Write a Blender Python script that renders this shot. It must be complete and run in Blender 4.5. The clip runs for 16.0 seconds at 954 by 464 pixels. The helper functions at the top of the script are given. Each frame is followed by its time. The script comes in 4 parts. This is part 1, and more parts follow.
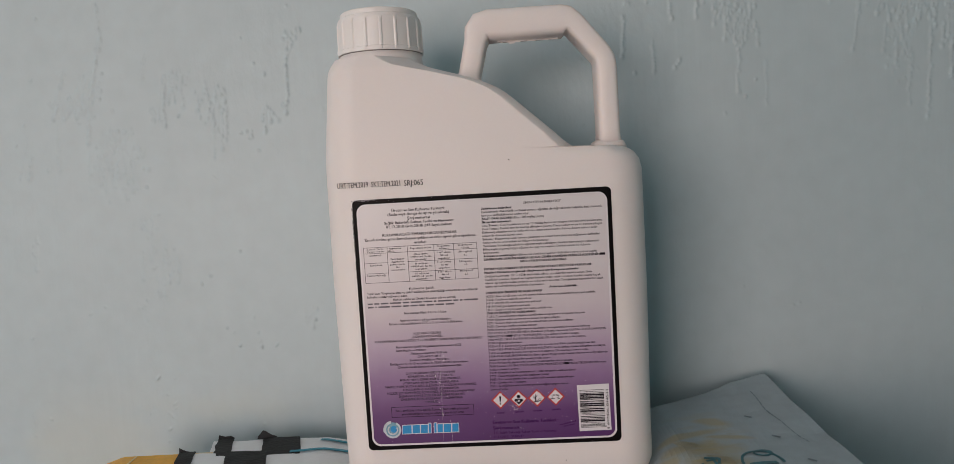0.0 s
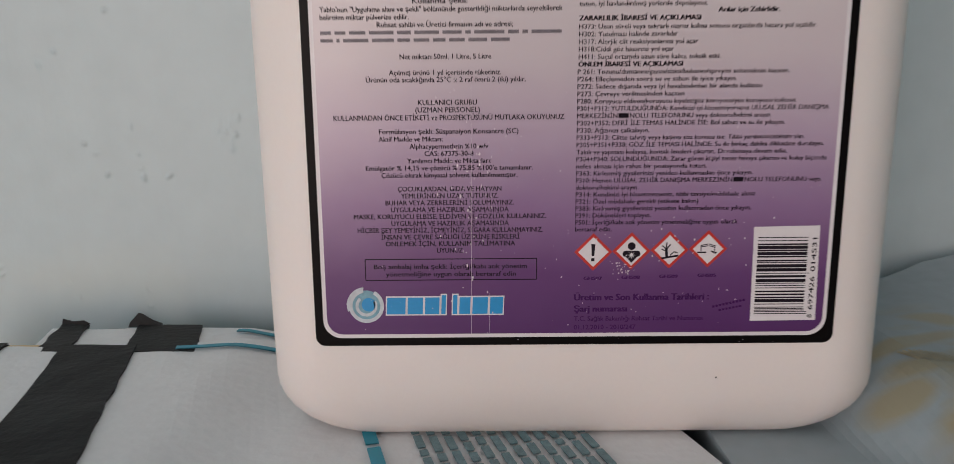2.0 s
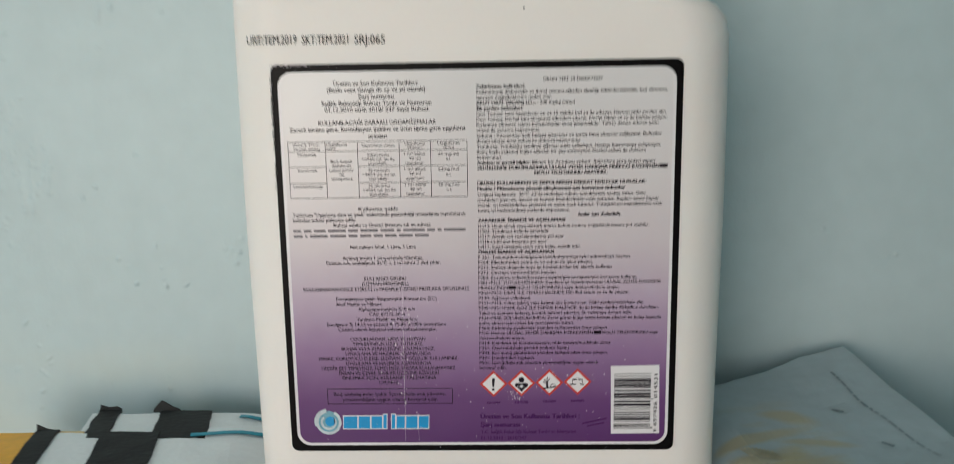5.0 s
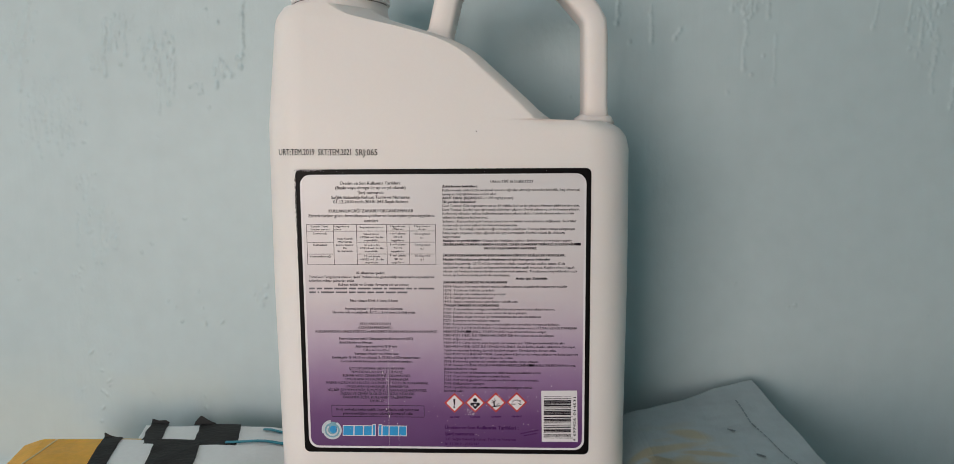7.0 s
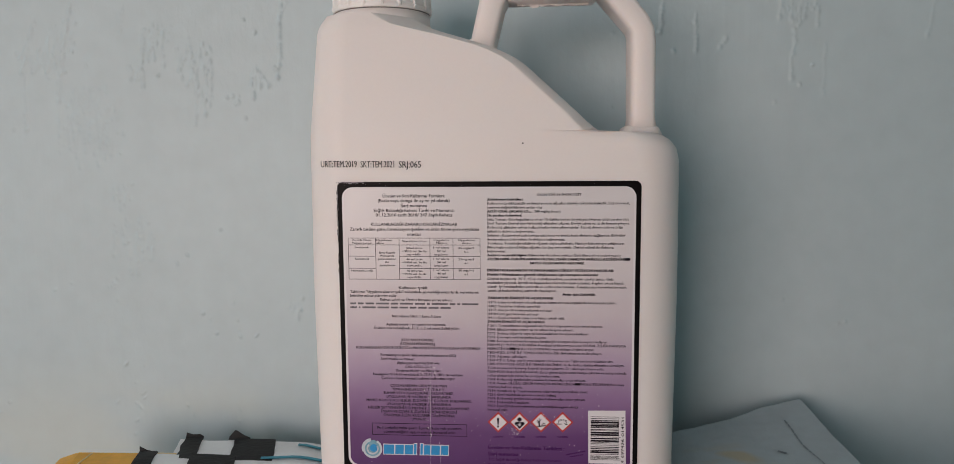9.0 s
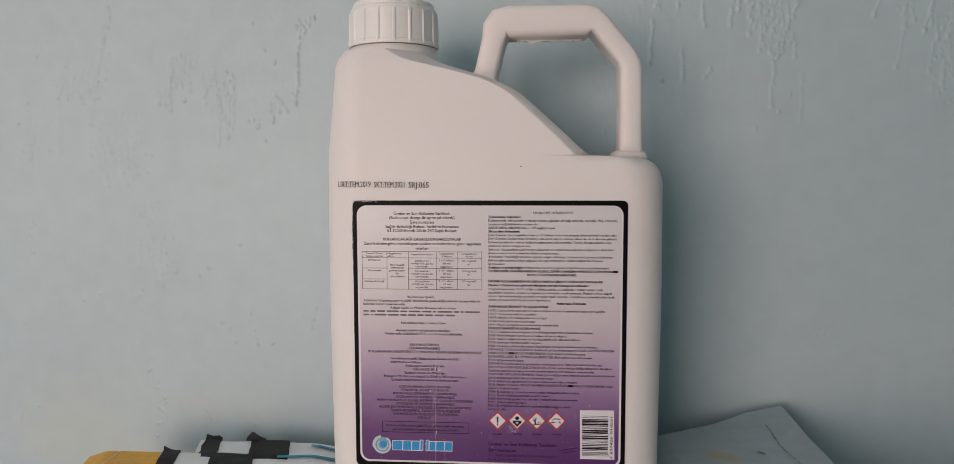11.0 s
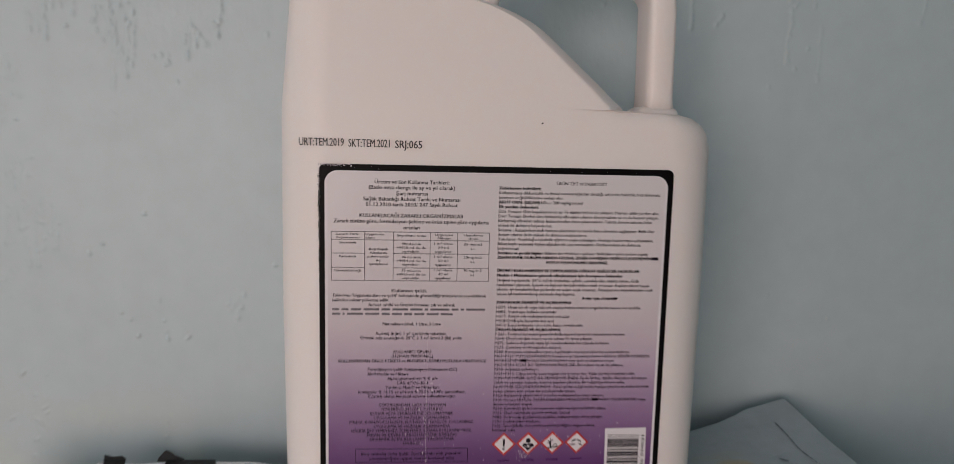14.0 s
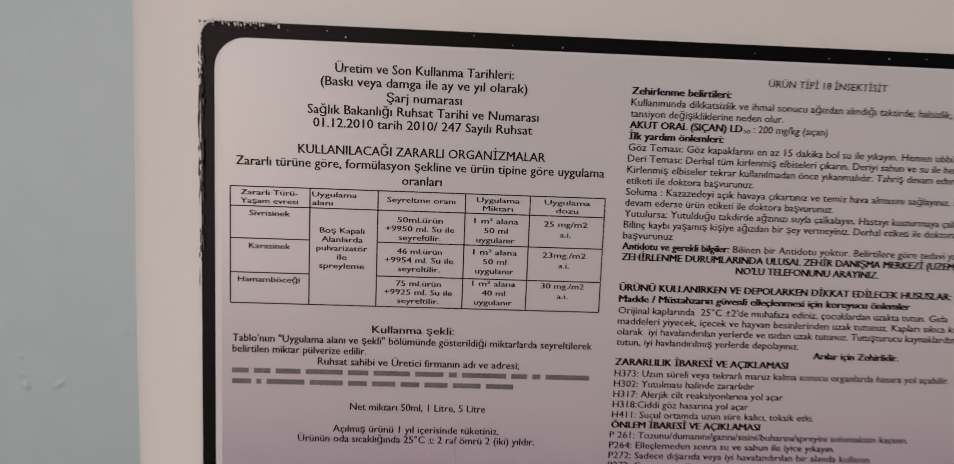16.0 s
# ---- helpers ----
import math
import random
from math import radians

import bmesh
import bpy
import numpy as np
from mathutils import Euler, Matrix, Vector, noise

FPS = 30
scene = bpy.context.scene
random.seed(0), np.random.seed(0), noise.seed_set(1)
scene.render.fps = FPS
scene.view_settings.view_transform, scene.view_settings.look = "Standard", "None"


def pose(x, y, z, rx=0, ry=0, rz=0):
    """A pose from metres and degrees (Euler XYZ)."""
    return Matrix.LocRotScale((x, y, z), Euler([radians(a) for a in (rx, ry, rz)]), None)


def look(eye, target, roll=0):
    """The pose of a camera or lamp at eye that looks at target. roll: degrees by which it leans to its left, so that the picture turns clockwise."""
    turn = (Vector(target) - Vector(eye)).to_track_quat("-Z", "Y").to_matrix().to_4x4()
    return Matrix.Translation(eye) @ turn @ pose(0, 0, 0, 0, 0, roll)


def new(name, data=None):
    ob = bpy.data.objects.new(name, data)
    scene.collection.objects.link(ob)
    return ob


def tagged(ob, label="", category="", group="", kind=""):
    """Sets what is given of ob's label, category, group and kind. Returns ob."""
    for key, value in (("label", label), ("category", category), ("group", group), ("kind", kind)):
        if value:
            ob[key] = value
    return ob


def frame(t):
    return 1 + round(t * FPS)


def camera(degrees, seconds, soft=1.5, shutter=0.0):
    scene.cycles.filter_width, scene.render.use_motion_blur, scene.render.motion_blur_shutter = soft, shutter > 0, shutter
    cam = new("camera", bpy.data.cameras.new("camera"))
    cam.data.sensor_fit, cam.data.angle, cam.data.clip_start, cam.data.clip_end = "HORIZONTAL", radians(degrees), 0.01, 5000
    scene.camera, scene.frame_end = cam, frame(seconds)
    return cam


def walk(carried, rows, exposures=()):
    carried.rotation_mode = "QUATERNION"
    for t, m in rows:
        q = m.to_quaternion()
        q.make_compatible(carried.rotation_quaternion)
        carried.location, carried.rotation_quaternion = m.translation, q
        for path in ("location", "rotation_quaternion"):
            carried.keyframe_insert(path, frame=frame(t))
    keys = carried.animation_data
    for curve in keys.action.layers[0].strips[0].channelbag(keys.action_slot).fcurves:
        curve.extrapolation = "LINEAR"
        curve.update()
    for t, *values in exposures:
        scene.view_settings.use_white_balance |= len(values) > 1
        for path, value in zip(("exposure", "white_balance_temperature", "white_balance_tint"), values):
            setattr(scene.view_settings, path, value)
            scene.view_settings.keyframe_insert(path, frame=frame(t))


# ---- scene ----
cam = camera(66.0, 16.0, 0.7, 0.4)
EXPOSURES = [(0.0, 0.1, 6510, 11), (1.0, 0.08, 6510, 11), (1.5, -0.02, 6520, 12), (2.0, 0.15, 6500, 11), (2.5, 0.46, 6440, 8), (3.0, 0.50, 6390, 6), (3.5, 0.59, 6325, 3), (4.0, 0.64, 6240, 0), (4.5, 0.60, 6180, -3), (5.0, 0.46, 6150, -4),
             (7.5, 0.32, 6380, 6), (8.5, 0.2, 6470, 10), (9.5, 0.15, 6510, 11), (12.5, 0.22, 6510, 11), (13.5, 0.12, 6530, 12), (14.5, -0.08, 6560, 14), (15.5, -0.05, 6540, 12), (16.0, -0.08, 6510, 11)]
PATH = [
    (0, (0.019, -0.444, 0.192), (-0.08, 1.547, 0.035), -3.3),
    (0.5, (0.016, -0.435, 0.191), (-0.073, 1.558, 0.043), -2.4),
    (1, (0.012, -0.381, 0.176), (-0.084, 1.609, 0.003), -2.0),
    (1.3, (-0.005, -0.319, 0.162), (-0.116, 1.669, 0.013), -1.7),
    (1.5, (-0.018, -0.28, 0.147), (-0.094, 1.706, -0.071), -1.6),
    (1.8, (-0.027, -0.234, 0.113), (-0.037, 1.74, -0.268), -0.9),
    (2, (-0.028, -0.214, 0.099), (-0.038, 1.751, -0.272), -0.5),
    (2.2, (-0.028, -0.2, 0.096), (-0.036, 1.761, -0.235), -0.7),
    (2.5, (-0.025, -0.187, 0.095), (0.014, 1.773, -0.299), -0.9),
    (2.7, (-0.021, -0.179, 0.093), (0.043, 1.781, -0.322), -0.8),
    (3, (-0.015, -0.17, 0.09), (0.041, 1.789, -0.307), -0.7),
    (3.5, (-0.011, -0.165, 0.087), (0.027, 1.798, -0.296), -1.0),
    (4, (-0.009, -0.186, 0.108), (-0.03, 1.782, -0.249), -0.7),
    (4.5, (0.004, -0.227, 0.133), (-0.012, 1.742, -0.216), -0.8),
    (5, (0.007, -0.285, 0.161), (-0.044, 1.689, -0.159), -0.9),
    (5.2, (0.01, -0.304, 0.174), (-0.05, 1.674, -0.117), -0.4),
    (7.5, (0.037, -0.391, 0.198), (-0.063, 1.596, 0.0), -0.8),
    (8, (0.025, -0.383, 0.205), (-0.074, 1.609, 0.055), -1.5),
    (8.5, (0.018, -0.38, 0.198), (-0.098, 1.61, 0.026), -0.3),
    (9, (0.022, -0.378, 0.194), (-0.121, 1.605, -0.016), -0.4),
    (9.5, (0.023, -0.373, 0.191), (-0.145, 1.608, -0.028), -0.4),
    (10, (0.02, -0.373, 0.195), (-0.138, 1.61, -0.013), -0.7),
    (12.3, (0.033, -0.482, 0.196), (-0.096, 1.511, 0.081), 1.0),
    (12.5, (0.028, -0.479, 0.2), (-0.095, 1.512, 0.054), 1.0),
    (13, (0.025, -0.467, 0.194), (-0.083, 1.524, 0.034), 0.9),
    (13.5, (0.002, -0.415, 0.192), (-0.015, 1.574, -0.025), 0.9),
    (14, (-0.034, -0.322, 0.195), (0.118, 1.654, -0.074), 1.3),
    (14.5, (-0.046, -0.262, 0.186), (0.212, 1.704, -0.072), 2.1),
    (15, (-0.035, -0.219, 0.172), (0.13, 1.749, -0.147), 2.2),
    (15.3, (-0.034, -0.19, 0.164), (0.055, 1.791, -0.133), 1.9),
    (15.5, (-0.034, -0.171, 0.161), (0.062, 1.815, -0.06), 1.7),
    (16, (-0.034, -0.137, 0.16), (0.06, 1.848, -0.077), 2.2),
]
walk(cam, [(t, look(eye, target, roll)) for t, eye, target, roll in PATH], EXPOSURES)

# ---------------------------------------------------------------- light
world = bpy.data.worlds.new("sky")
scene.world = world
world.use_nodes = True
sky = world.node_tree.nodes.new("ShaderNodeTexSky")
sky.sky_type = "NISHITA"
sky.sun_disc = False
sky.sun_elevation, sky.sun_rotation = radians(35), radians(200)
world.node_tree.links.new(sky.outputs[0], world.node_tree.nodes["Background"].inputs[0])
world.node_tree.nodes["Background"].inputs[1].default_value = 0.1

WIN = (-1.95, -0.45, -0.30, 0.95)      # window opening in the south wall: x0, x1, z0, z1
WIN_Y = -2.4
lamp = bpy.data.lights.new("window_light", "AREA")
lamp.shape, lamp.size, lamp.size_y = "RECTANGLE", WIN[1] - WIN[0], WIN[3] - WIN[2]
lamp.energy, lamp.color = 36.0, (1.0, 0.805, 0.758)
lamp_ob = new("window_light", lamp)
lamp_ob.matrix_world = look(((WIN[0] + WIN[1]) / 2, WIN_Y - 0.02, (WIN[2] + WIN[3]) / 2), ((WIN[0] + WIN[1]) / 2, 0, (WIN[2] + WIN[3]) / 2))


# ---------------------------------------------------------------- materials
def mat(name, col, rough=0.6, var=0.06, scale=40.0, fine=400.0, bump=0.1, dist=0.0004, sss=0.0, spec=0.5, stretch=(1, 1, 1)):
    """Paint, plastic or paper: two scales of colour variation and a fine relief."""
    m = bpy.data.materials.new(name)
    m.use_nodes = True
    t = m.node_tree
    b = t.nodes["Principled BSDF"]
    co = t.nodes.new("ShaderNodeTexCoord")
    mp = t.nodes.new("ShaderNodeMapping")
    mp.inputs["Scale"].default_value = stretch
    t.links.new(co.outputs["Object"], mp.inputs[0])
    n1 = t.nodes.new("ShaderNodeTexNoise")
    n1.inputs["Scale"].default_value, n1.inputs["Detail"].default_value = scale, 4
    n2 = t.nodes.new("ShaderNodeTexNoise")
    n2.inputs["Scale"].default_value, n2.inputs["Detail"].default_value = fine, 3
    for n in (n1, n2):
        t.links.new(mp.outputs[0], n.inputs["Vector"])
    add = t.nodes.new("ShaderNodeMath")
    add.operation = "ADD"
    t.links.new(n1.outputs[0], add.inputs[0])
    t.links.new(n2.outputs[0], add.inputs[1])
    mr = t.nodes.new("ShaderNodeMapRange")
    mr.inputs[1].default_value, mr.inputs[2].default_value = 0.6, 1.4
    mr.inputs[3].default_value, mr.inputs[4].default_value = 1 - var, 1 + var
    t.links.new(add.outputs[0], mr.inputs[0])
    mul = t.nodes.new("ShaderNodeVectorMath")
    mul.operation = "SCALE"
    mul.inputs[0].default_value = col
    t.links.new(mr.outputs[0], mul.inputs["Scale"])
    t.links.new(mul.outputs[0], b.inputs["Base Color"])
    b.inputs["Roughness"].default_value = rough
    b.inputs["Specular IOR Level"].default_value = spec
    if sss:
        b.inputs["Subsurface Weight"].default_value = sss
        b.inputs["Subsurface Radius"].default_value = (0.006, 0.005, 0.004)
        b.inputs["Subsurface Scale"].default_value = 1.0
    bp = t.nodes.new("ShaderNodeBump")
    bp.inputs["Strength"].default_value, bp.inputs["Distance"].default_value = bump, dist
    t.links.new(add.outputs[0], bp.inputs["Height"])
    t.links.new(bp.outputs[0], b.inputs["Normal"])
    return m


def wall_paint():
    """Pale blue emulsion with soft upright brush ridges and a patchy grain."""
    m = mat("pale_blue_wall_paint", (0.446, 0.533, 0.558), 0.5, 0.05, 7.0, 60.0)
    t = m.node_tree
    co = t.nodes.new("ShaderNodeTexCoord")

    def noise_at(stretch, scale, detail=3.0, rough=0.5):
        mp = t.nodes.new("ShaderNodeMapping")
        mp.inputs["Scale"].default_value = stretch
        n = t.nodes.new("ShaderNodeTexNoise")
        n.inputs["Scale"].default_value, n.inputs["Detail"].default_value, n.inputs["Roughness"].default_value = scale, detail, rough
        t.links.new(co.outputs["Object"], mp.inputs[0])
        t.links.new(mp.outputs[0], n.inputs["Vector"])
        return n.outputs[0]

    def ramp(v, a, b, lo=0.0, hi=1.0):
        r = t.nodes.new("ShaderNodeMapRange")
        r.interpolation_type = "SMOOTHSTEP"
        for k, x in enumerate((a, b, lo, hi)):
            r.inputs[k + 1].default_value = x
        t.links.new(v, r.inputs[0])
        return r.outputs[0]

    def op(kind, a, b):
        n = t.nodes.new("ShaderNodeMath")
        n.operation = kind
        for k, v in enumerate((a, b)):
            if isinstance(v, (int, float)):
                n.inputs[k].default_value = v
            else:
                t.links.new(v, n.inputs[k])
        return n.outputs[0]

    sep = t.nodes.new("ShaderNodeSeparateXYZ")
    t.links.new(co.outputs["Object"], sep.inputs[0])
    ridge = op("MULTIPLY", noise_at((1, 1, 0.10), 60.0, 3.0), 0.55)
    brush = op("MULTIPLY", noise_at((1, 1, 0.25), 16.0, 2.0), 1.3)
    grain = op("MULTIPLY", noise_at((1, 1, 0.6), 240.0, 3.0), op("MULTIPLY", ramp(noise_at((1, 1, 0.6), 7.0, 2.0), 0.45, 0.65), 0.35))
    height = op("ADD", grain, op("ADD", ridge, brush))
    # a cloudy yellowish stain low on the wall
    b = t.nodes["Principled BSDF"]
    base = b.inputs["Base Color"].links[0].from_socket
    stain = op("MULTIPLY", ramp(noise_at((1, 1, 1.4), 9.0, 4.0), 0.40, 0.62), op("MULTIPLY", ramp(sep.outputs[2], 0.055, -0.02), ramp(sep.outputs[0], 0.02, -0.10)))
    mx = t.nodes.new("ShaderNodeMix")
    mx.data_type = "RGBA"
    t.links.new(op("MULTIPLY", stain, 0.26), mx.inputs["Factor"])
    t.links.new(base, mx.inputs["A"])
    mx.inputs["B"].default_value = (0.60, 0.59, 0.47, 1)
    t.links.new(mx.outputs["Result"], b.inputs["Base Color"])
    bp = t.nodes.new("ShaderNodeBump")
    bp.inputs["Strength"].default_value, bp.inputs["Distance"].default_value = 0.8, 0.0012
    t.links.new(height, bp.inputs["Height"])
    t.links.new(bp.outputs[0], t.nodes["Principled BSDF"].inputs["Normal"])
    return m


def label_print():
    """Label stock printed in lilac that deepens to purple downwards, with a faint mottle."""
    m = mat("lilac_label_print", (0.7, 0.7, 0.7), 0.30, 0.03, 60.0, 900.0, 0.05, 0.0001)
    t = m.node_tree
    b = t.nodes["Principled BSDF"]
    co = t.nodes.new("ShaderNodeTexCoord")
    sep = t.nodes.new("ShaderNodeSeparateXYZ")
    t.links.new(co.outputs["Object"], sep.inputs[0])
    mr = t.nodes.new("ShaderNodeMapRange")
    mr.inputs[1].default_value, mr.inputs[2].default_value = 0.024, 0.180
    t.links.new(sep.outputs[2], mr.inputs[0])
    n = t.nodes.new("ShaderNodeTexNoise")
    n.inputs["Scale"].default_value = 55.0
    t.links.new(co.outputs["Object"], n.inputs["Vector"])
    ad = t.nodes.new("ShaderNodeMath")
    ad.operation = "MULTIPLY_ADD"
    ad.inputs[1].default_value, ad.inputs[2].default_value = 0.05, -0.025
    t.links.new(n.outputs[0], ad.inputs[0])
    a2 = t.nodes.new("ShaderNodeMath")
    t.links.new(mr.outputs[0], a2.inputs[0])
    t.links.new(ad.outputs[0], a2.inputs[1])
    cr = t.nodes.new("ShaderNodeValToRGB")
    e = cr.color_ramp.elements
    e[0].position, e[0].color = 0.03, (0.090, 0.024, 0.122, 1)
    e[1].position, e[1].color = 0.98, (0.66, 0.622, 0.63, 1)
    for p, c in ((0.14, (0.125, 0.044, 0.155, 1)), (0.27, (0.26, 0.150, 0.285, 1)), (0.40, (0.43, 0.325, 0.43, 1)), (0.55, (0.575, 0.497, 0.53, 1)), (0.72, (0.64, 0.582, 0.594, 1))):
        x = e.new(p)
        x.color = c
    t.links.new(a2.outputs[0], cr.inputs[0])
    t.links.new(cr.outputs[0], b.inputs["Base Color"])
    return m


def printed_film():
    """Blue-grey mailer film with a worn, cloudy gold print over its middle."""
    m = mat("blue_grey_mailer_film", (0.345, 0.41, 0.44), 0.36, 0.09, 18.0, 120.0, 0.12, 0.0009)
    t = m.node_tree
    b = t.nodes["Principled BSDF"]
    base = b.inputs["Base Color"].links[0].from_socket
    co = t.nodes.new("ShaderNodeTexCoord")
    sep = t.nodes.new("ShaderNodeSeparateXYZ")
    t.links.new(co.outputs["Object"], sep.inputs[0])
    mp = t.nodes.new("ShaderNodeMapping")
    mp.inputs["Scale"].default_value = (0.7, 1.3, 1.0)
    t.links.new(co.outputs["Object"], mp.inputs[0])
    n = t.nodes.new("ShaderNodeTexNoise")
    n.inputs["Scale"].default_value, n.inputs["Detail"].default_value = 34.0, 4.0
    t.links.new(mp.outputs[0], n.inputs["Vector"])
    spans = []
    for sock, a, z in ((n.outputs[0], 0.47, 0.64), (sep.outputs[0], 0.172, 0.152), (sep.outputs[1], 0.078, 0.056), (sep.outputs[0], 0.099, 0.112)):
        r = t.nodes.new("ShaderNodeMapRange")
        r.inputs[1].default_value, r.inputs[2].default_value = a, z
        t.links.new(sock, r.inputs[0])
        spans.append(r.outputs[0])
    for k in (1, 2, 3):
        mu = t.nodes.new("ShaderNodeMath")
        mu.operation = "MULTIPLY"
        t.links.new(spans[0], mu.inputs[0])
        t.links.new(spans[k], mu.inputs[1])
        spans[0] = mu.outputs[0]
    worn = spans[0]
    for cx, cy, rx, ry, turn in ((0.149, 0.057, 0.013, 0.0065, -35), (0.128, 0.038, 0.026, 0.0045, 17), (0.119, 0.016, 0.013, 0.0065, -10), (0.106, 0.006, 0.011, 0.0070, 0), (0.142, 0.015, 0.016, 0.0040, 14), (0.150, 0.032, 0.014, 0.0040, -8)):
        place = t.nodes.new("ShaderNodeMapping")
        place.vector_type = "TEXTURE"
        place.inputs["Location"].default_value = (cx, cy, 0)
        place.inputs["Rotation"].default_value = (0, 0, radians(turn))
        place.inputs["Scale"].default_value = (rx, ry, 1)
        t.links.new(co.outputs["Object"], place.inputs[0])
        far = t.nodes.new("ShaderNodeVectorMath")
        far.operation = "LENGTH"
        t.links.new(place.outputs[0], far.inputs[0])
        torn = t.nodes.new("ShaderNodeMath")
        torn.operation = "MULTIPLY_ADD"
        torn.inputs[1].default_value = 2.2
        t.links.new(n.outputs[0], torn.inputs[0])
        t.links.new(far.outputs["Value"], torn.inputs[2])
        r = t.nodes.new("ShaderNodeMapRange")
        r.inputs[1].default_value, r.inputs[2].default_value, r.inputs[4].default_value = 2.25, 1.65, 0.8
        t.links.new(torn.outputs[0], r.inputs[0])
        top = t.nodes.new("ShaderNodeMath")
        top.operation = "MAXIMUM"
        t.links.new(worn, top.inputs[0])
        t.links.new(r.outputs[0], top.inputs[1])
        worn = top.outputs[0]
    mx = t.nodes.new("ShaderNodeMix")
    mx.data_type = "RGBA"
    t.links.new(worn, mx.inputs["Factor"])
    t.links.new(base, mx.inputs["A"])
    mx.inputs["B"].default_value = (0.385, 0.335, 0.20, 1)
    t.links.new(mx.outputs["Result"], b.inputs["Base Color"])
    return m


WALL = wall_paint()
PLAIN = mat("pale_wall_plaster", (0.43, 0.72, 0.77), 0.7, 0.04, 4.0, 60.0)
CEIL = mat("white_ceiling_paint", (0.78, 0.83, 0.85), 0.8, 0.03, 4.0, 60.0)
FLOOR = mat("grey_floor", (0.22, 0.22, 0.215), 0.5, 0.15, 6.0, 90.0)
HDPE = mat("white_hdpe", (0.785, 0.726, 0.70), 0.48, 0.012, 30.0, 700.0, 0.12, 0.00012, sss=0.25)
CAPM = mat("white_cap_plastic", (0.80, 0.765, 0.74), 0.42, 0.012, 50.0, 700.0, 0.05, 0.0001, sss=0.12)
GAP = mat("cap_gap_shade", (0.10, 0.09, 0.085), 0.8)
BORDER = mat("black_label_ink", (0.004, 0.0032, 0.0034), 0.4, 0.2, 60.0, 700.0, 0.1, 0.0001, spec=0.08)
WHITE = mat("white_label_ink", (0.70, 0.66, 0.68), 0.4, 0.03, 60.0, 700.0, 0.05, 0.0001)
LABEL = label_print()
INK = mat("dark_text_ink", (0.012, 0.008, 0.014), 0.5, 0.2, 300.0, 2000.0, 0.0, spec=0.15)
FADED = mat("faded_violet_ink", (0.055, 0.012, 0.085), 0.5, 0.3, 300.0, 2000.0, 0.0, spec=0.15)
STAMP = mat("grey_stamp_ink", (0.035, 0.030, 0.030), 0.5, 0.4, 250.0, 1500.0, 0.0)
SCUFF = mat("scuffed_white_paper", (0.62, 0.55, 0.60), 0.7, 0.15, 300.0, 1500.0, 0.0)
BLOCKED = mat("thin_grey_text_ink", (0.14, 0.12, 0.14), 0.5, 0.4, 300.0, 1500.0, 0.0)
WORN = mat("rubbed_black_ink", (0.085, 0.078, 0.074), 0.7, 0.35, 300.0, 1500.0, 0.0)
RED = mat("red_hazard_ink", (0.52, 0.030, 0.020), 0.4, 0.06, 90.0, 900.0, 0.0)
BLUE = mat("bright_blue_ink", (0.012, 0.26, 0.56), 0.4, 0.05, 90.0, 900.0, 0.0)
SILVER = mat("pale_silver_ink", (0.52, 0.56, 0.60), 0.35, 0.15, 160.0, 900.0, 0.0)
TEALGREY = mat("teal_grey_ink", (0.17, 0.34, 0.42), 0.35, 0.25, 220.0, 900.0, 0.0)
FILM = mat("white_mailer_film", (0.80, 0.815, 0.83), 0.32, 0.04, 22.0, 260.0, 0.35, 0.0008)
YELLOW = mat("golden_yellow_film", (0.80, 0.395, 0.012), 0.45, 0.14, 38.0, 240.0, 0.3, 0.0006)
PALEYEL = mat("pale_yellow_seam", (0.74, 0.56, 0.28), 0.4, 0.06, 60.0, 400.0)
TAPE = mat("black_plastic_tape", (0.016, 0.017, 0.018), 0.55, 0.2, 45.0, 300.0, 0.5, 0.0008, spec=0.15)
CYAN = mat("cyan_marker_ink", (0.015, 0.30, 0.42), 0.4, 0.08, 90.0, 700.0)
BAG = printed_film()
TEALPRINT = mat("faded_teal_print", (0.045, 0.17, 0.20), 0.45, 0.35, 160.0, 700.0)
GOLD = mat("worn_gold_print", (0.42, 0.38, 0.26), 0.45, 0.35, 55.0, 300.0, 0.2, 0.0004)
TEALINK = mat("teal_grey_small_print", (0.16, 0.27, 0.30), 0.5, 0.4, 400.0, 1500.0, 0.0)
GREYINK = mat("grey_print_ink", (0.20, 0.25, 0.275), 0.5, 0.3, 200.0, 900.0, 0.0)
# kept dark so the unseen base throws little bounce on the low wall
LEDGE = mat("unseen_dark_board", (0.07, 0.06, 0.05), 0.6, 0.1, 12.0, 90.0)


# ---------------------------------------------------------------- mesh helpers
def mesh_ob(name, verts, faces, material, smooth=False):
    me = bpy.data.meshes.new(name)
    me.from_pydata([tuple(map(float, v)) for v in verts], [], faces)
    me.materials.append(material)
    if smooth:
        me.shade_smooth()
    me.update()
    return new(name, me)


def under(ob, parent, label=""):
    """Make ob a part of parent; its mesh is given in world metres."""
    ob.parent = parent
    if parent.parent is None:
        ob.location = -parent.location
    if label:
        ob["label"] = label
    return ob


def part(name, geo, material, parent, label="", smooth=False):
    return under(mesh_ob(name, geo[0], geo[1], material, smooth), parent, label)


def empty(name, at, label, category, group=""):
    ob = new(name)
    ob.empty_display_size = 0.02
    ob.location = at
    return tagged(ob, label, category, group)


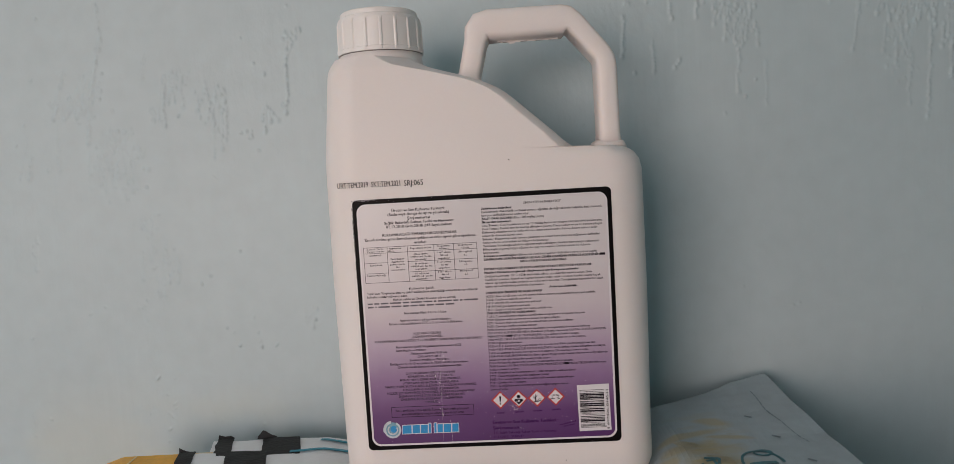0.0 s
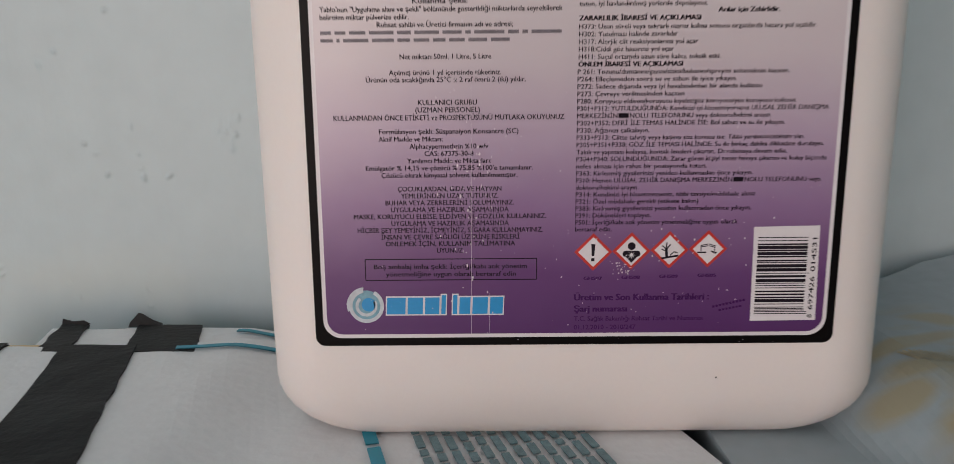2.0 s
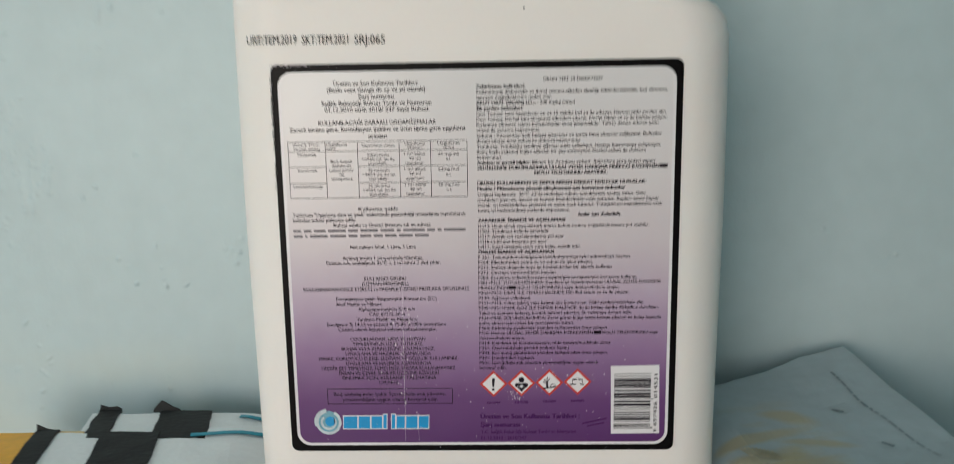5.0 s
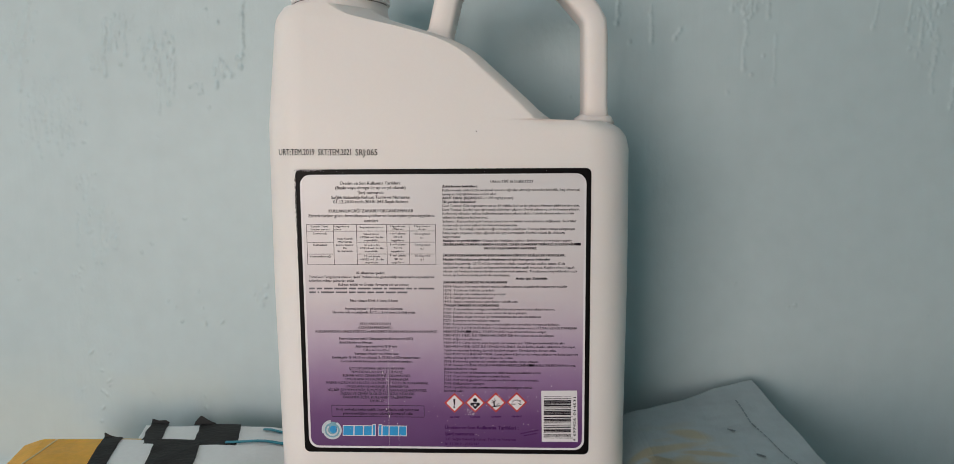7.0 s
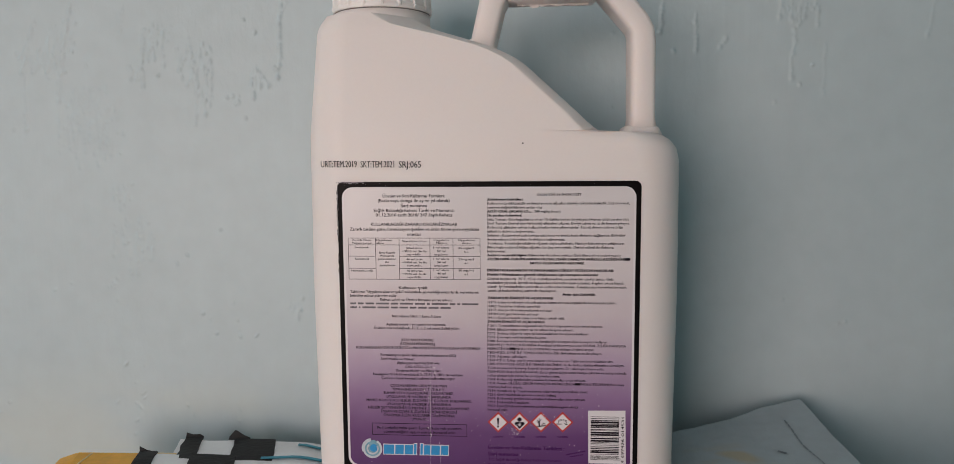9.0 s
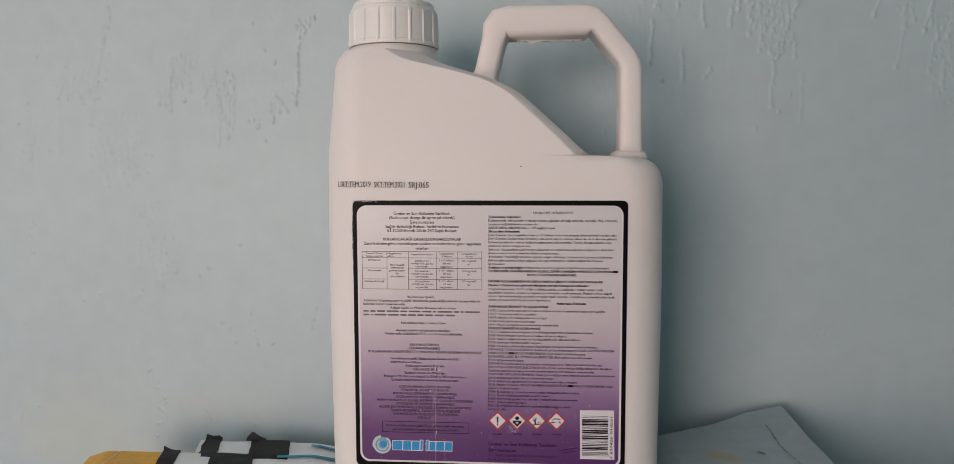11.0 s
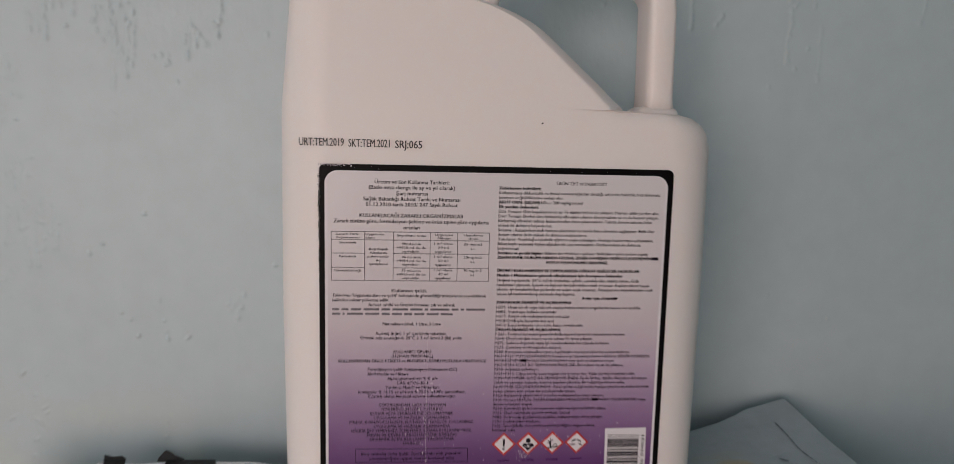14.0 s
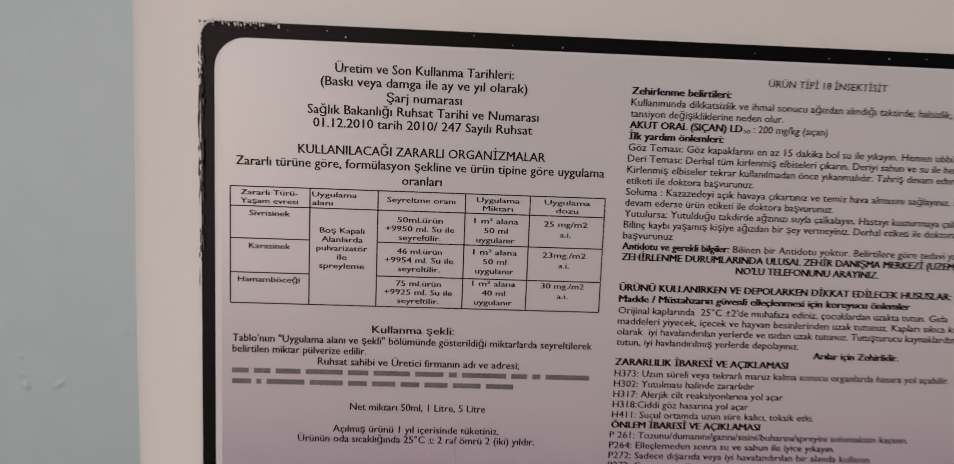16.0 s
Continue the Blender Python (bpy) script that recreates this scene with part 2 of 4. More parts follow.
def join(*geos):
    v, f = [], []
    for gv, gf in geos:
        k = len(v)
        v += list(gv)
        f += [tuple(i + k for i in q) for q in gf]
    return v, f


def box(x0, x1, y0, y1, z0, z1):
    v = [(x, y, z) for z in (z0, z1) for y in (y0, y1) for x in (x0, x1)]
    return v, [(0, 2, 3, 1), (4, 5, 7, 6), (0, 1, 5, 4), (2, 6, 7, 3), (1, 3, 7, 5), (0, 4, 6, 2)]


def loft(rings, close=True):
    """Skin over rings of equal length, both ends capped."""
    n, v, f = len(rings[0]), [p for r in rings for p in r], []
    for a in range(len(rings) - 1):
        for i in range(n):
            j = (i + 1) % n
            f.append((a * n + i, a * n + j, (a + 1) * n + j, (a + 1) * n + i))
    if close:
        f.append(tuple(reversed(range(n))))
        f.append(tuple(range((len(rings) - 1) * n, len(rings) * n)))
    return v, f


# ---------------------------------------------------------------- the room
WY = 0.150            # face of the painted wall
X0, X1, Y0, Z0, Z1 = -2.4, 1.9, WIN_Y, -0.78, 1.75
wall = tagged(mesh_ob("wall_north", *box(X0, X1, WY, WY + 0.12, Z0, Z1), WALL), "pale blue painted wall with rough dripping plaster relief", "wall", kind="structure")
tagged(mesh_ob("wall_west", *box(X0 - 0.12, X0, Y0 - 0.12, WY + 0.12, Z0, Z1), PLAIN), "plain pale painted wall", "wall", kind="structure")
tagged(mesh_ob("wall_east", *box(X1, X1 + 0.12, Y0 - 0.12, WY + 0.12, Z0, Z1), PLAIN), "plain pale painted wall", "wall", kind="structure")
south = join(box(X0, WIN[0], Y0 - 0.12, Y0, Z0, Z1), box(WIN[1], X1, Y0 - 0.12, Y0, Z0, Z1),
             box(WIN[0], WIN[1], Y0 - 0.12, Y0, Z0, WIN[2]), box(WIN[0], WIN[1], Y0 - 0.12, Y0, WIN[3], Z1))
tagged(mesh_ob("wall_south", *south, PLAIN), "plain pale wall with a window opening", "wall", kind="structure")
tagged(mesh_ob("floor", *box(X0 - 0.12, X1 + 0.12, Y0 - 0.12, WY + 0.12, Z0 - 0.1, Z0), FLOOR), "plain grey floor", "floor", kind="structure")
tagged(mesh_ob("ceiling", *box(X0 - 0.12, X1 + 0.12, Y0 - 0.12, WY + 0.12, Z1, Z1 + 0.1), CEIL), "plain white ceiling", "ceiling", kind="structure")
# first box carries the packages; the wide one is added to block floor bounce
tagged(mesh_ob("ledge", *join(box(-0.24, 0.185, -0.36, 0.07, -0.17, -0.034), box(-0.24, 0.95, -0.80, WY, Z0, -0.17)), LEDGE), "unseen dark base under the packages, added wide to cut bounce light", "ledge", kind="structure")

# ---------------------------------------------------------------- the jerrycan
BASE = Vector((0.0, 0.06, -0.0095))
can = empty("jerrycan", BASE, "white plastic jerrycan with a purple label, standing on mailers", "jerrycan")


def ring(z, xl, xr, yf, yb, r, n=8, flat=0.0, rr=None):
    """Rounded rectangle at height z; flat: how far the corners at xr, of radius rr, are cut to chamfers."""
    out, rr, keep = [], rr or r, r
    for cx, cy, a0 in ((xr - rr, yb - rr, 0), (xl + r, yb - r, 90), (xl + r, yf + r, 180), (xr - rr, yf + rr, 270)):
        r, cut = (keep, 0.0) if a0 in (90, 180) else (rr, flat)
        for k in range(n + 1):
            a, b, u = radians(a0 + 90 * k / n), radians(a0), k / n
            px, py = math.cos(a), math.sin(a)
            qx, qy = (1 - u) * math.cos(b) - u * math.sin(b), (1 - u) * math.sin(b) + u * math.cos(b)
            out.append((cx + r * ((1 - cut) * px + cut * qx), cy + r * ((1 - cut) * py + cut * qy), z))
        if a0 == 180:
            out += [(xl + keep + (xr - rr - xl - keep) * u, yf, z) for u in (0.012, 0.04, 0.12, 0.5, 0.68, 0.74, 0.79, 0.84, 0.88, 0.92, 0.96, 0.988)]
    return out


def can_body():
    zr = [0.0, 0.190, 0.1965, 0.2010, 0.2035, 0.2050, 0.2060, 0.2075, 0.2105, 0.215, 0.2395, 0.2445, 0.2500, 0.2560, 0.2610, 0.2655, 0.2680]
    xr = [0.1020, 0.1010, 0.0995, 0.0960, 0.0910, 0.0840, 0.0580, 0.0552, 0.0515, 0.0470, 0.0205, 0.0140, 0.0020, -0.0150, -0.0290, -0.0375, -0.0420]
    zl, xl = [0.0, 0.205, 0.2600, 0.2650, 0.2680], [-0.0985, -0.0975, -0.0935, -0.0915, -0.0885]
    zf, yf = [0.0, 0.2020, 0.2075, 0.2600, 0.2650, 0.2680], [0.0, 0.0, 0.0008, 0.0072, 0.0086, 0.0105]
    zb, yb = [0.0, 0.2020, 0.2600, 0.2680], [0.120, 0.120, 0.109, 0.099]
    rx, ry, z0 = 0.0235, 0.011, BASE.z
    rings = []
    for k in range(9):                       # rounded foot
        a = radians(90 * k / 8)
        z = z0 + 0.0195 * (1 - math.cos(a))
        ix, iy = rx * (1 - math.sin(a)), ry * (1 - math.sin(a))
        rings.append(ring(z, -0.0965 + ix, 0.1005 - ix, iy, 0.120 - iy, 0.022 - 0.4 * iy))
    zs = list(np.linspace(0.03, 0.185, 10)) + sorted(set(zr[1:]) | set(np.linspace(0.217, 0.2665, 22)) | {0.1935, 0.1990, 0.2020, 0.2600})

    def eased(z, at, val, reach=0.006):
        """The profile with its bends rounded off."""
        return float(np.mean([np.interp(z + reach * k / 6, at, val) for k in range(-6, 7)]))

    for z in zs:
        u = min(1.0, max(0.0, (z - 0.2) / 0.068))
        taper = 0.002 * max(0.0, 1 - z / 0.12)
        rings.append(ring(z, eased(z, zl, xl, 0.002) + taper, (eased(z, zr, xr, 0.003) if z > 0.218 else np.interp(z, zr, xr)) - taper, eased(z, zf, yf, 0.005), eased(z, zb, yb), 0.022 - 0.003 * u, flat=min(0.85, 12 * u), rr=float(np.interp(z, [0.2, 0.2065, 0.215, 0.238, 0.25, 0.256, 0.262], [0.022, 0.0075, 0.0068, 0.0068, 0.0072, 0.012, 0.020]))))
    for r in rings:                          # rounded front and back edges of the shelf beside the slope
        for k, (x, y, z) in enumerate(r):
            d = min(1.0, max(0.0, (z - 0.1985) / 0.0072))
            if d > 0 and z < 0.2061:
                w = min(1.0, max(0.0, (x - 0.048) / 0.010))
                inset = 0.0058 * w * (1 - math.sqrt(1 - 0.96 * d * d))
                r[k] = (x, y + inset if y < 0.06 else y - inset, z)
    return loft(rings)


body = part("body", can_body(), HDPE, can, smooth=True)
body.data.set_sharp_from_angle(angle=radians(48))
NX, NY = -0.0640, 0.058                      # axis of the neck


def turned(profile, n=96, cx=NX, cy=NY, rib=None):
    rings = []
    for r, z in profile:
        rings.append([(cx + (r + (rib(i, z) if rib else 0)) * math.cos(2 * math.pi * i / n), cy + (r + (rib(i, z) if rib else 0)) * math.sin(2 * math.pi * i / n), z) for i in range(n)])
    return loft(rings)


part("neck", turned([(0.0310, 0.2600), (0.0293, 0.2650), (0.0281, 0.2685), (0.0277, 0.2700), (0.0277, 0.2745)]), HDPE, can, smooth=True)
# dark-coloured ring stands in for the shade between neck and cap
part("seam", turned([(0.0274, 0.2738), (0.0274, 0.2750)]), GAP, can, "dark ring coloured as the shade in the gap under the screw cap")


def cap_rib(i, z):
    return 0.0007 if (i % 12) in (0, 1) and 0.2775 < z < 0.2950 else 0.0


cap = part("cap", turned([(0.0284, 0.2750), (0.0287, 0.2754), (0.0287, 0.2776), (0.0281, 0.2780), (0.0279, 0.2944), (0.0279, 0.2965), (0.0272, 0.2985), (0.0258, 0.2994), (0.0258, 0.3018), (0.0250, 0.3026), (0.0200, 0.3028)], 216, rib=cap_rib), CAPM, can, "white ribbed screw cap")


def handle():
    """A bent bar of rounded square section, moulded on to the shoulder."""
    path = [(-0.0072, 0.2490), (-0.0060, 0.2538), (-0.0045, 0.2582), (0.0005, 0.2790), (0.0022, 0.2858), (0.0048, 0.2890), (0.0095, 0.2901), (0.0580, 0.2902), (0.0620, 0.2900), (0.0658, 0.2878), (0.0828, 0.2675), (0.0852, 0.2628), (0.0857, 0.2570), (0.0861, 0.2140), (0.0863, 0.2020)]
    half = [0.0128, 0.0104, 0.0074, 0.0076, 0.0092, 0.0101, 0.0101, 0.0100, 0.0090, 0.0074, 0.0069, 0.0072, 0.0074, 0.0074, 0.0088]
    rings = []
    for k, (x, z) in enumerate(path):
        a, b = path[max(0, k - 1)], path[min(len(path) - 1, k + 1)]
        t = Vector((b[0] - a[0], b[1] - a[1])).normalized()
        nrm = Vector((-t.y, t.x))
        r = []
        for i in range(24):
            c, s = math.cos(2 * math.pi * i / 24), math.sin(2 * math.pi * i / 24)
            u, w = math.copysign(abs(c) ** 0.42, c), math.copysign(abs(s) ** 0.42, s)
            r.append((x + nrm.x * u * half[k], 0.060 + 0.0135 * w, z + nrm.y * u * half[k]))
        rings.append(r)
    return loft(rings)


part("handle", handle(), HDPE, can, "square moulded carrying handle", smooth=True)
rf = random.Random(4)
flash = [[(x, 0.0605, 0.2812), (x, 0.0600, 0.2797 - rf.uniform(0.0, 0.0014) * (1.4 if x < 0.032 else 0.6)), (x, 0.0612, 0.2812)] for x in np.linspace(0.0150, 0.0560, 30)]
part("mould_flash", loft(flash), HDPE, can, "ragged moulding seam under the handle")
part("handle_collar", loft([ring(0.2045, 0.074, 0.0975, 0.046, 0.074, 0.005, 4), ring(0.2085, 0.0755, 0.0955, 0.0465, 0.0735, 0.005, 4), ring(0.2100, 0.078, 0.0935, 0.048, 0.072, 0.005, 4)]), HDPE, can, smooth=True)

# ---------------------------------------------------------------- the label
MM = 0.001


def sheet(pts, y, thick=0.00012):
    """A flat printed shape: outline of (x, z) in millimetres, as a thin slab whose face is at y."""
    n = len(pts)
    v = [(x * MM, y, z * MM) for x, z in pts] + [(x * MM, y + thick, z * MM) for x, z in pts]
    return v, [tuple(range(n)), tuple(reversed(range(n, 2 * n)))] + [(i, n + i, n + (i + 1) % n, (i + 1) % n) for i in range(n)]


def rounded(x0, x1, z0, z1, r, n=8):
    return [(p[0], p[1]) for p in ring(0, x0, x1, z0, z1, r, n)]


def rect(x0, x1, z0, z1):
    return [(x0, z0), (x1, z0), (x1, z1), (x0, z1)]


def stroke(x0, z0, x1, z1, w):
    dx, dz = x1 - x0, z1 - z0
    k = w / 2 / math.hypot(dx, dz)
    return [(x0 + dz * k, z0 - dx * k), (x1 + dz * k, z1 - dx * k), (x1 - dz * k, z1 + dx * k), (x0 - dz * k, z0 + dx * k)]


def disc(cx, cz, r, n=28):
    return [(cx + r * math.cos(2 * math.pi * i / n), cz + r * math.sin(2 * math.pi * i / n)) for i in range(n)]


# faces of the print, one over the other
Y_BORDER, Y_WHITE, Y_PANEL, Y_INK, Y_INK2, Y_INK3 = -0.00030, -0.00042, -0.00054, -0.00064, -0.00074, -0.00084
label = part("label", sheet(rounded(-78.4, 78.6, 23.6, 180.2, 3.0), Y_BORDER, 0.0005), BORDER, can, "black-framed paper label, lilac fading to purple, with Turkish hazard text")
part("white_rule", sheet(rounded(-75.9, 76.1, 26.1, 177.4, 5.6), Y_WHITE), WHITE, label, "thin white rule inside the black frame")
part("printed_panel", sheet(rounded(-74.7, 74.9, 27.3, 176.9, 4.8), Y_PANEL), LABEL, label, "lilac panel deepening to purple at the foot")


def letters(s, bold=0.0):
    """Mesh data of one run of characters in the built-in font, at size 1, and its width."""
    cu = bpy.data.curves.new("run", "FONT")
    cu.body, cu.size, cu.resolution_u = s, 1.0, 2
    ob = bpy.data.objects.new("run", cu)
    me = bpy.data.meshes.new_from_object(ob)
    bpy.data.objects.remove(ob)
    bpy.data.curves.remove(cu)
    v = [(p.co.x, p.co.y) for p in me.vertices]
    f = [tuple(q.vertices) for q in me.polygons]
    bpy.data.meshes.remove(me)
    return v, f


def run_of(s, bold):
    """Characters with ~ as a blocked-out word; outline and width at size 1."""
    v, f, x = [], [], 0.0
    for k, piece in enumerate(s.split("~")):
        if k:
            q = len(v)
            v += [(x + 0.18, 0.0), (x + 1.65, 0.0), (x + 1.65, 0.70), (x + 0.18, 0.70)]
            f.append((q, q + 1, q + 2, q + 3))
            x += 1.85
        if piece.strip():
            pv, pf = letters(piece.strip(), bold)
            lo = min(p[0] for p in pv)
            q = len(v)
            v += [(p[0] - lo + x, p[1]) for p in pv]
            f += [tuple(i + q for i in t) for t in pf]
            x = max(p[0] for p in v)
    return v, f, x


def line(s, x0, width, z, cap_h, material=None, bold=0.022, parent=None, y=Y_INK, name="printed_line", turn=False, tint=""):
    """One printed line: from x0 over width, centred on height z, capitals cap_h high (millimetres)."""
    v, f, w = run_of(s, bold)
    sx, sz = width / w, cap_h / 0.727
    strikes, geos = (4 if bold > 0.024 else 2 if bold else 1), []
    for k in range(strikes):                 # weight by overprinting, a hair's breadth aside
        d, yk = (k - (strikes - 1) / 2) * 0.034, y - k * 0.00001
        if turn:
            geos.append(([((x0 - p[1] * sz) * MM, yk, (z + (p[0] + d) * sx) * MM) for p in v], f))
        else:
            geos.append(([((x0 + (p[0] + d) * sx) * MM, yk, (z - cap_h / 2 + p[1] * sz) * MM) for p in v], f))
    return part(name, join(*geos), material or INK, parent or label, tint)


def centred(s, width, z, cap_h, x=-38.0, bold=0.024):
    line(s, x - width / 2, width, z, cap_h, bold=bold)


# heading block
for s, w, z in (("Üretim ve Son Kullanma Tarihleri:", 32.4, 172.9), ("(Baskı veya damga ile ay ve yıl olarak)", 37.6, 170.5), ("Şarj numarası", 13.7, 167.9),
                ("Sağlık Bakanlığı Ruhsat Tarihi ve Numarası", 42.2, 165.4), ("01.12.2010 tarih 2010/ 247 Sayılı Ruhsat", 40.1, 163.0),
                ("KULLANILACAĞI ZARARLI ORGANİZMALAR", 45.4, 158.1), ("Zararlı türüne göre, formülasyon şekline ve ürün tipine göre uygulama", 67.9, 155.6), ("oranları", 7.3, 152.9)):
    centred(s, w, z, 1.75, -38.1, 0.02)

# table of doses
grid_lines = []
for z in (150.8, 147.2, 129.0):
    grid_lines.append(sheet(stroke(-73.1, z, -3.7, z, 0.20), Y_INK))
for z in (141.2, 134.8):
    grid_lines.append(sheet(stroke(-73.1, z, -58.6, z, 0.20), Y_INK))
    grid_lines.append(sheet(stroke(-46.1, z, -3.7, z, 0.20), Y_INK))
for x in (-73.1, -58.6, -46.1, -29.9, -17.8, -3.7):
    grid_lines.append(sheet(stroke(x, 129.0, x, 150.8, 0.20), Y_INK))
part("table_grid", join(*grid_lines), INK, label, "thin ruled table grid")


def cell(x, z, pitch, h, *rows):
    for k, (s, w) in enumerate(rows):
        line(s, x - w / 2, w, z - k * pitch, h, bold=0.02)


cell(-66.0, 149.8, 1.55, 1.0, ("Zararlı Türü-", 10.4), ("Yaşam evresi", 10.4))
line("Uygulama", -58.2, 8.2, 149.8, 1.0, bold=0.02)
line("alanı", -58.2, 3.8, 148.25, 1.0, bold=0.02)
cell(-38.1, 149.3, 1.75, 1.05, ("Seyreltme oranı", 12.6))
cell(-23.8, 149.8, 1.55, 1.0, ("Uygulama", 8.0), ("Miktarı", 5.6))
cell(-10.8, 149.8, 1.55, 1.0, ("Uygulama", 8.6), ("dozu", 4.2))
cell(-65.9, 146.0, 1.7, 1.1, ("Sivrisinek", 7.4))
cell(-65.9, 139.9, 1.7, 1.1, ("Karasinek", 7.6))
cell(-66.0, 133.6, 1.7, 1.1, ("Hamamböceği", 11.4))
cell(-52.6, 143.2, 1.66, 1.1, ("Boş Kapalı", 8.2), ("Alanlarda", 7.6), ("pulvarizatör", 9.4), ("ile", 1.8), ("spreyleme", 8.3))
for z, a, b in ((145.6, "50ml.ürün", "+9950 ml. Su ile"), (139.7, "46 ml.ürün", "+9954 ml. Su ile"), (133.6, "75 ml.ürün", "+9925 ml. Su ile")):
    cell(-38.2, z, 1.66, 1.1, (a, 8.4), (b, 12.8), ("seyreltilir.", 7.8))
for z, b in ((145.7, "50 ml"), (139.8, "50 ml"), (133.8, "40 ml")):
    cell(-24.0, z + 0.2, 1.8, 1.1, ("1 m² alana", 8.2), (b, 4.4), ("uygulanır", 7.2))
for z, a in ((145.7, "25 mg/m2"), (139.8, "23mg./m2"), (133.9, "30 mg./m2")):
    cell(-10.9, z, 1.95, 1.1, (a, 8.2), ("a.i.", 2.0))

# left column, middle
centred("Kullanma şekli:", 15.5, 124.6, 1.5, -38.9, 0.006)
line("Tablo'nun \"Uygulama alanı ve şekli\" bölümünde gösterildiği miktarlarda seyreltilerek", -72.7, 68.1, 122.4, 1.5)
line("belirtilen miktar pülverize edilir.", -72.7, 25.0, 120.3, 1.5)
centred("Ruhsat sahibi ve Üretici firmanın adı ve adresi;", 38.3, 118.2, 1.5, -37.6)


def blocked(x0, x1, z, h, lengths):
    """A line that is blocked out: one plain bar a word."""
    gap = 1.0
    unit, x = (x1 - x0 - gap * (len(lengths) - 1)) / sum(lengths), x0
    for a in lengths:
        part("blocked_word", sheet(rect(x, x + a * unit, z - h / 2, z + h / 2), Y_INK, 0.00005), BLOCKED, label)
        x += a * unit + gap


blocked(-72.8, -4.8, 116.0, 0.95, (4, 4, 6, 9, 5, 9, 7, 2, 11, 4, 2, 11))
blocked(-72.8, -19.4, 113.9, 0.95, (4, 1, 8, 7, 4, 5, 4, 5, 6, 6))
centred("Net miktarı 50ml, 1 Litre, 5 Litre", 25.9, 109.4, 1.5, -37.6)
centred("Açılmış ürünü 1 yıl içerisinde tüketiniz.", 31.9, 105.0, 1.5, -37.8)
centred("Ürünün oda sıcaklığında 25°C ± 2 raf ömrü 2 (iki) yıldır.", 45.5, 103.0, 1.5, -37.6)
centred("KULLANICI GRUBU", 16.8, 96.6, 1.55, -37.2)
centred("(UZMAN PERSONEL)", 18.5, 94.5, 1.55, -37.2)
centred("KULLANMADAN ÖNCE ETİKETİ ve PROSPEKTÜSÜNÜ MUTLAKA OKUYUNUZ", 66.3, 92.3, 1.55, -36.9)
centred("Formülasyon şekli: Süspansiyon Konsantre (SC)", 40.2, 88.4, 1.55, -37.0)
line("Aktif Madde ve Miktarı:", -57.3, 18.5, 86.2, 1.5)
for k, (s, w) in enumerate((("Alphacypermethrin %10 w/v", 22.8), ("CAS: 67375-30-8", 14.2), ("Yardımcı Madde ve Miktarları:", 24.4), ("Emülgatör % 14,15 ve çözücü % 75,85 %100'e tamamlanır.", 48.5), ("Çözücü olarak kimyasal solvent kullanılmamıştır.", 39.6))):
    centred(s, w, 84.1 - 2.09 * k, 1.5, -37.0)
for k, (s, w) in enumerate((("ÇOCUKLARDAN, GIDA VE HAYVAN", 30.3), ("YEMLERİNDEN UZAK TUTUNUZ.", 28.5), ("BUHAR VEYA ZERRELERİNİ SOLUMAYINIZ.", 37.7), ("UYGULAMA VE HAZIRLIK AŞAMASINDA", 34.6), ("MASKE, KORUYUCU ELBİSE, ELDİVEN VE GÖZLÜK KULLANINIZ.", 56.6),
                            ("UYGULAMA VE HAZIRLIK AŞAMASINDA", 34.6), ("HİÇBİR ŞEY YEMEYİNİZ, İÇMEYİNİZ, SİGARA KULLANMAYINIZ.", 54.7), ("İNSAN VE ÇEVRE SAĞLIĞI ÜZERİNE RİSKLERİ", 41.0), ("ÖNLEMEK İÇİN, KULLANIM TALİMATINA", 38.4), ("UYUNUZ.", 8.0))):
    centred(s, w, 71.7 - 2.045 * k, 1.5, -37.0)
part("ruled_box", join(*[sheet(stroke(a, b, c, d, 0.25), Y_INK) for a, b, c, d in ((-62.5, 50.6, -11.4, 50.6), (-62.5, 44.2, -11.4, 44.2), (-62.5, 44.2, -62.5, 50.6), (-11.4, 44.2, -11.4, 50.6))]), INK, label, "thin ruled box")
centred("Boş ambalaj imha şekli: İçeriği/kabı atık yönetim", 45.6, 48.4, 1.5, -37.1)
centred("yönetmeliğine uygun olarak bertaraf edin", 38.8, 46.1, 1.5, -37.0)

# right column
line("ÜRÜN TİPİ 18 İNSEKTİSİT", 25.7, 22.6, 173.3, 1.35)


def right(row, s, w, bold=0, x=0.1):
    line(s, x, w, 171.0 - 2.068 * row, 1.42, bold=0.042 if bold else 0.024)


right(0, "Zehirlenme belirtileri:", 18.6, 1)
right(1, "Kullanımında dikkatsizlik ve ihmal sonucu ağızdan alındığı taktirde; halsizlik, baş dönmesi,", 72.7)
right(2, "tansiyon değişikliklerine neden olur.", 28.9)
right(3, "AKUT ORAL (SIÇAN) LD", 21.2, 1)
line("50", 21.6, 1.3, 164.3, 0.75)
right(3, ": 200 mg/kg (sıçan)", 14.2, 0, 23.5)
right(4, "İlk yardım önlemleri:", 17.8, 1)
right(5, "Göz Teması: Göz kapaklarını en az 15 dakika bol su ile yıkayın. Hemen tıbbi yardım alın.", 72.5)
right(6, "Deri Teması: Derhal tüm kirlenmiş elbiseleri çıkarın. Deriyi sabun ve su ile hemen yıkayın.", 72.6)
right(7, "Kirlenmiş elbiseler tekrar kullanılmadan önce yıkanmalıdır. Tahriş devam ederse ürün", 69.3)
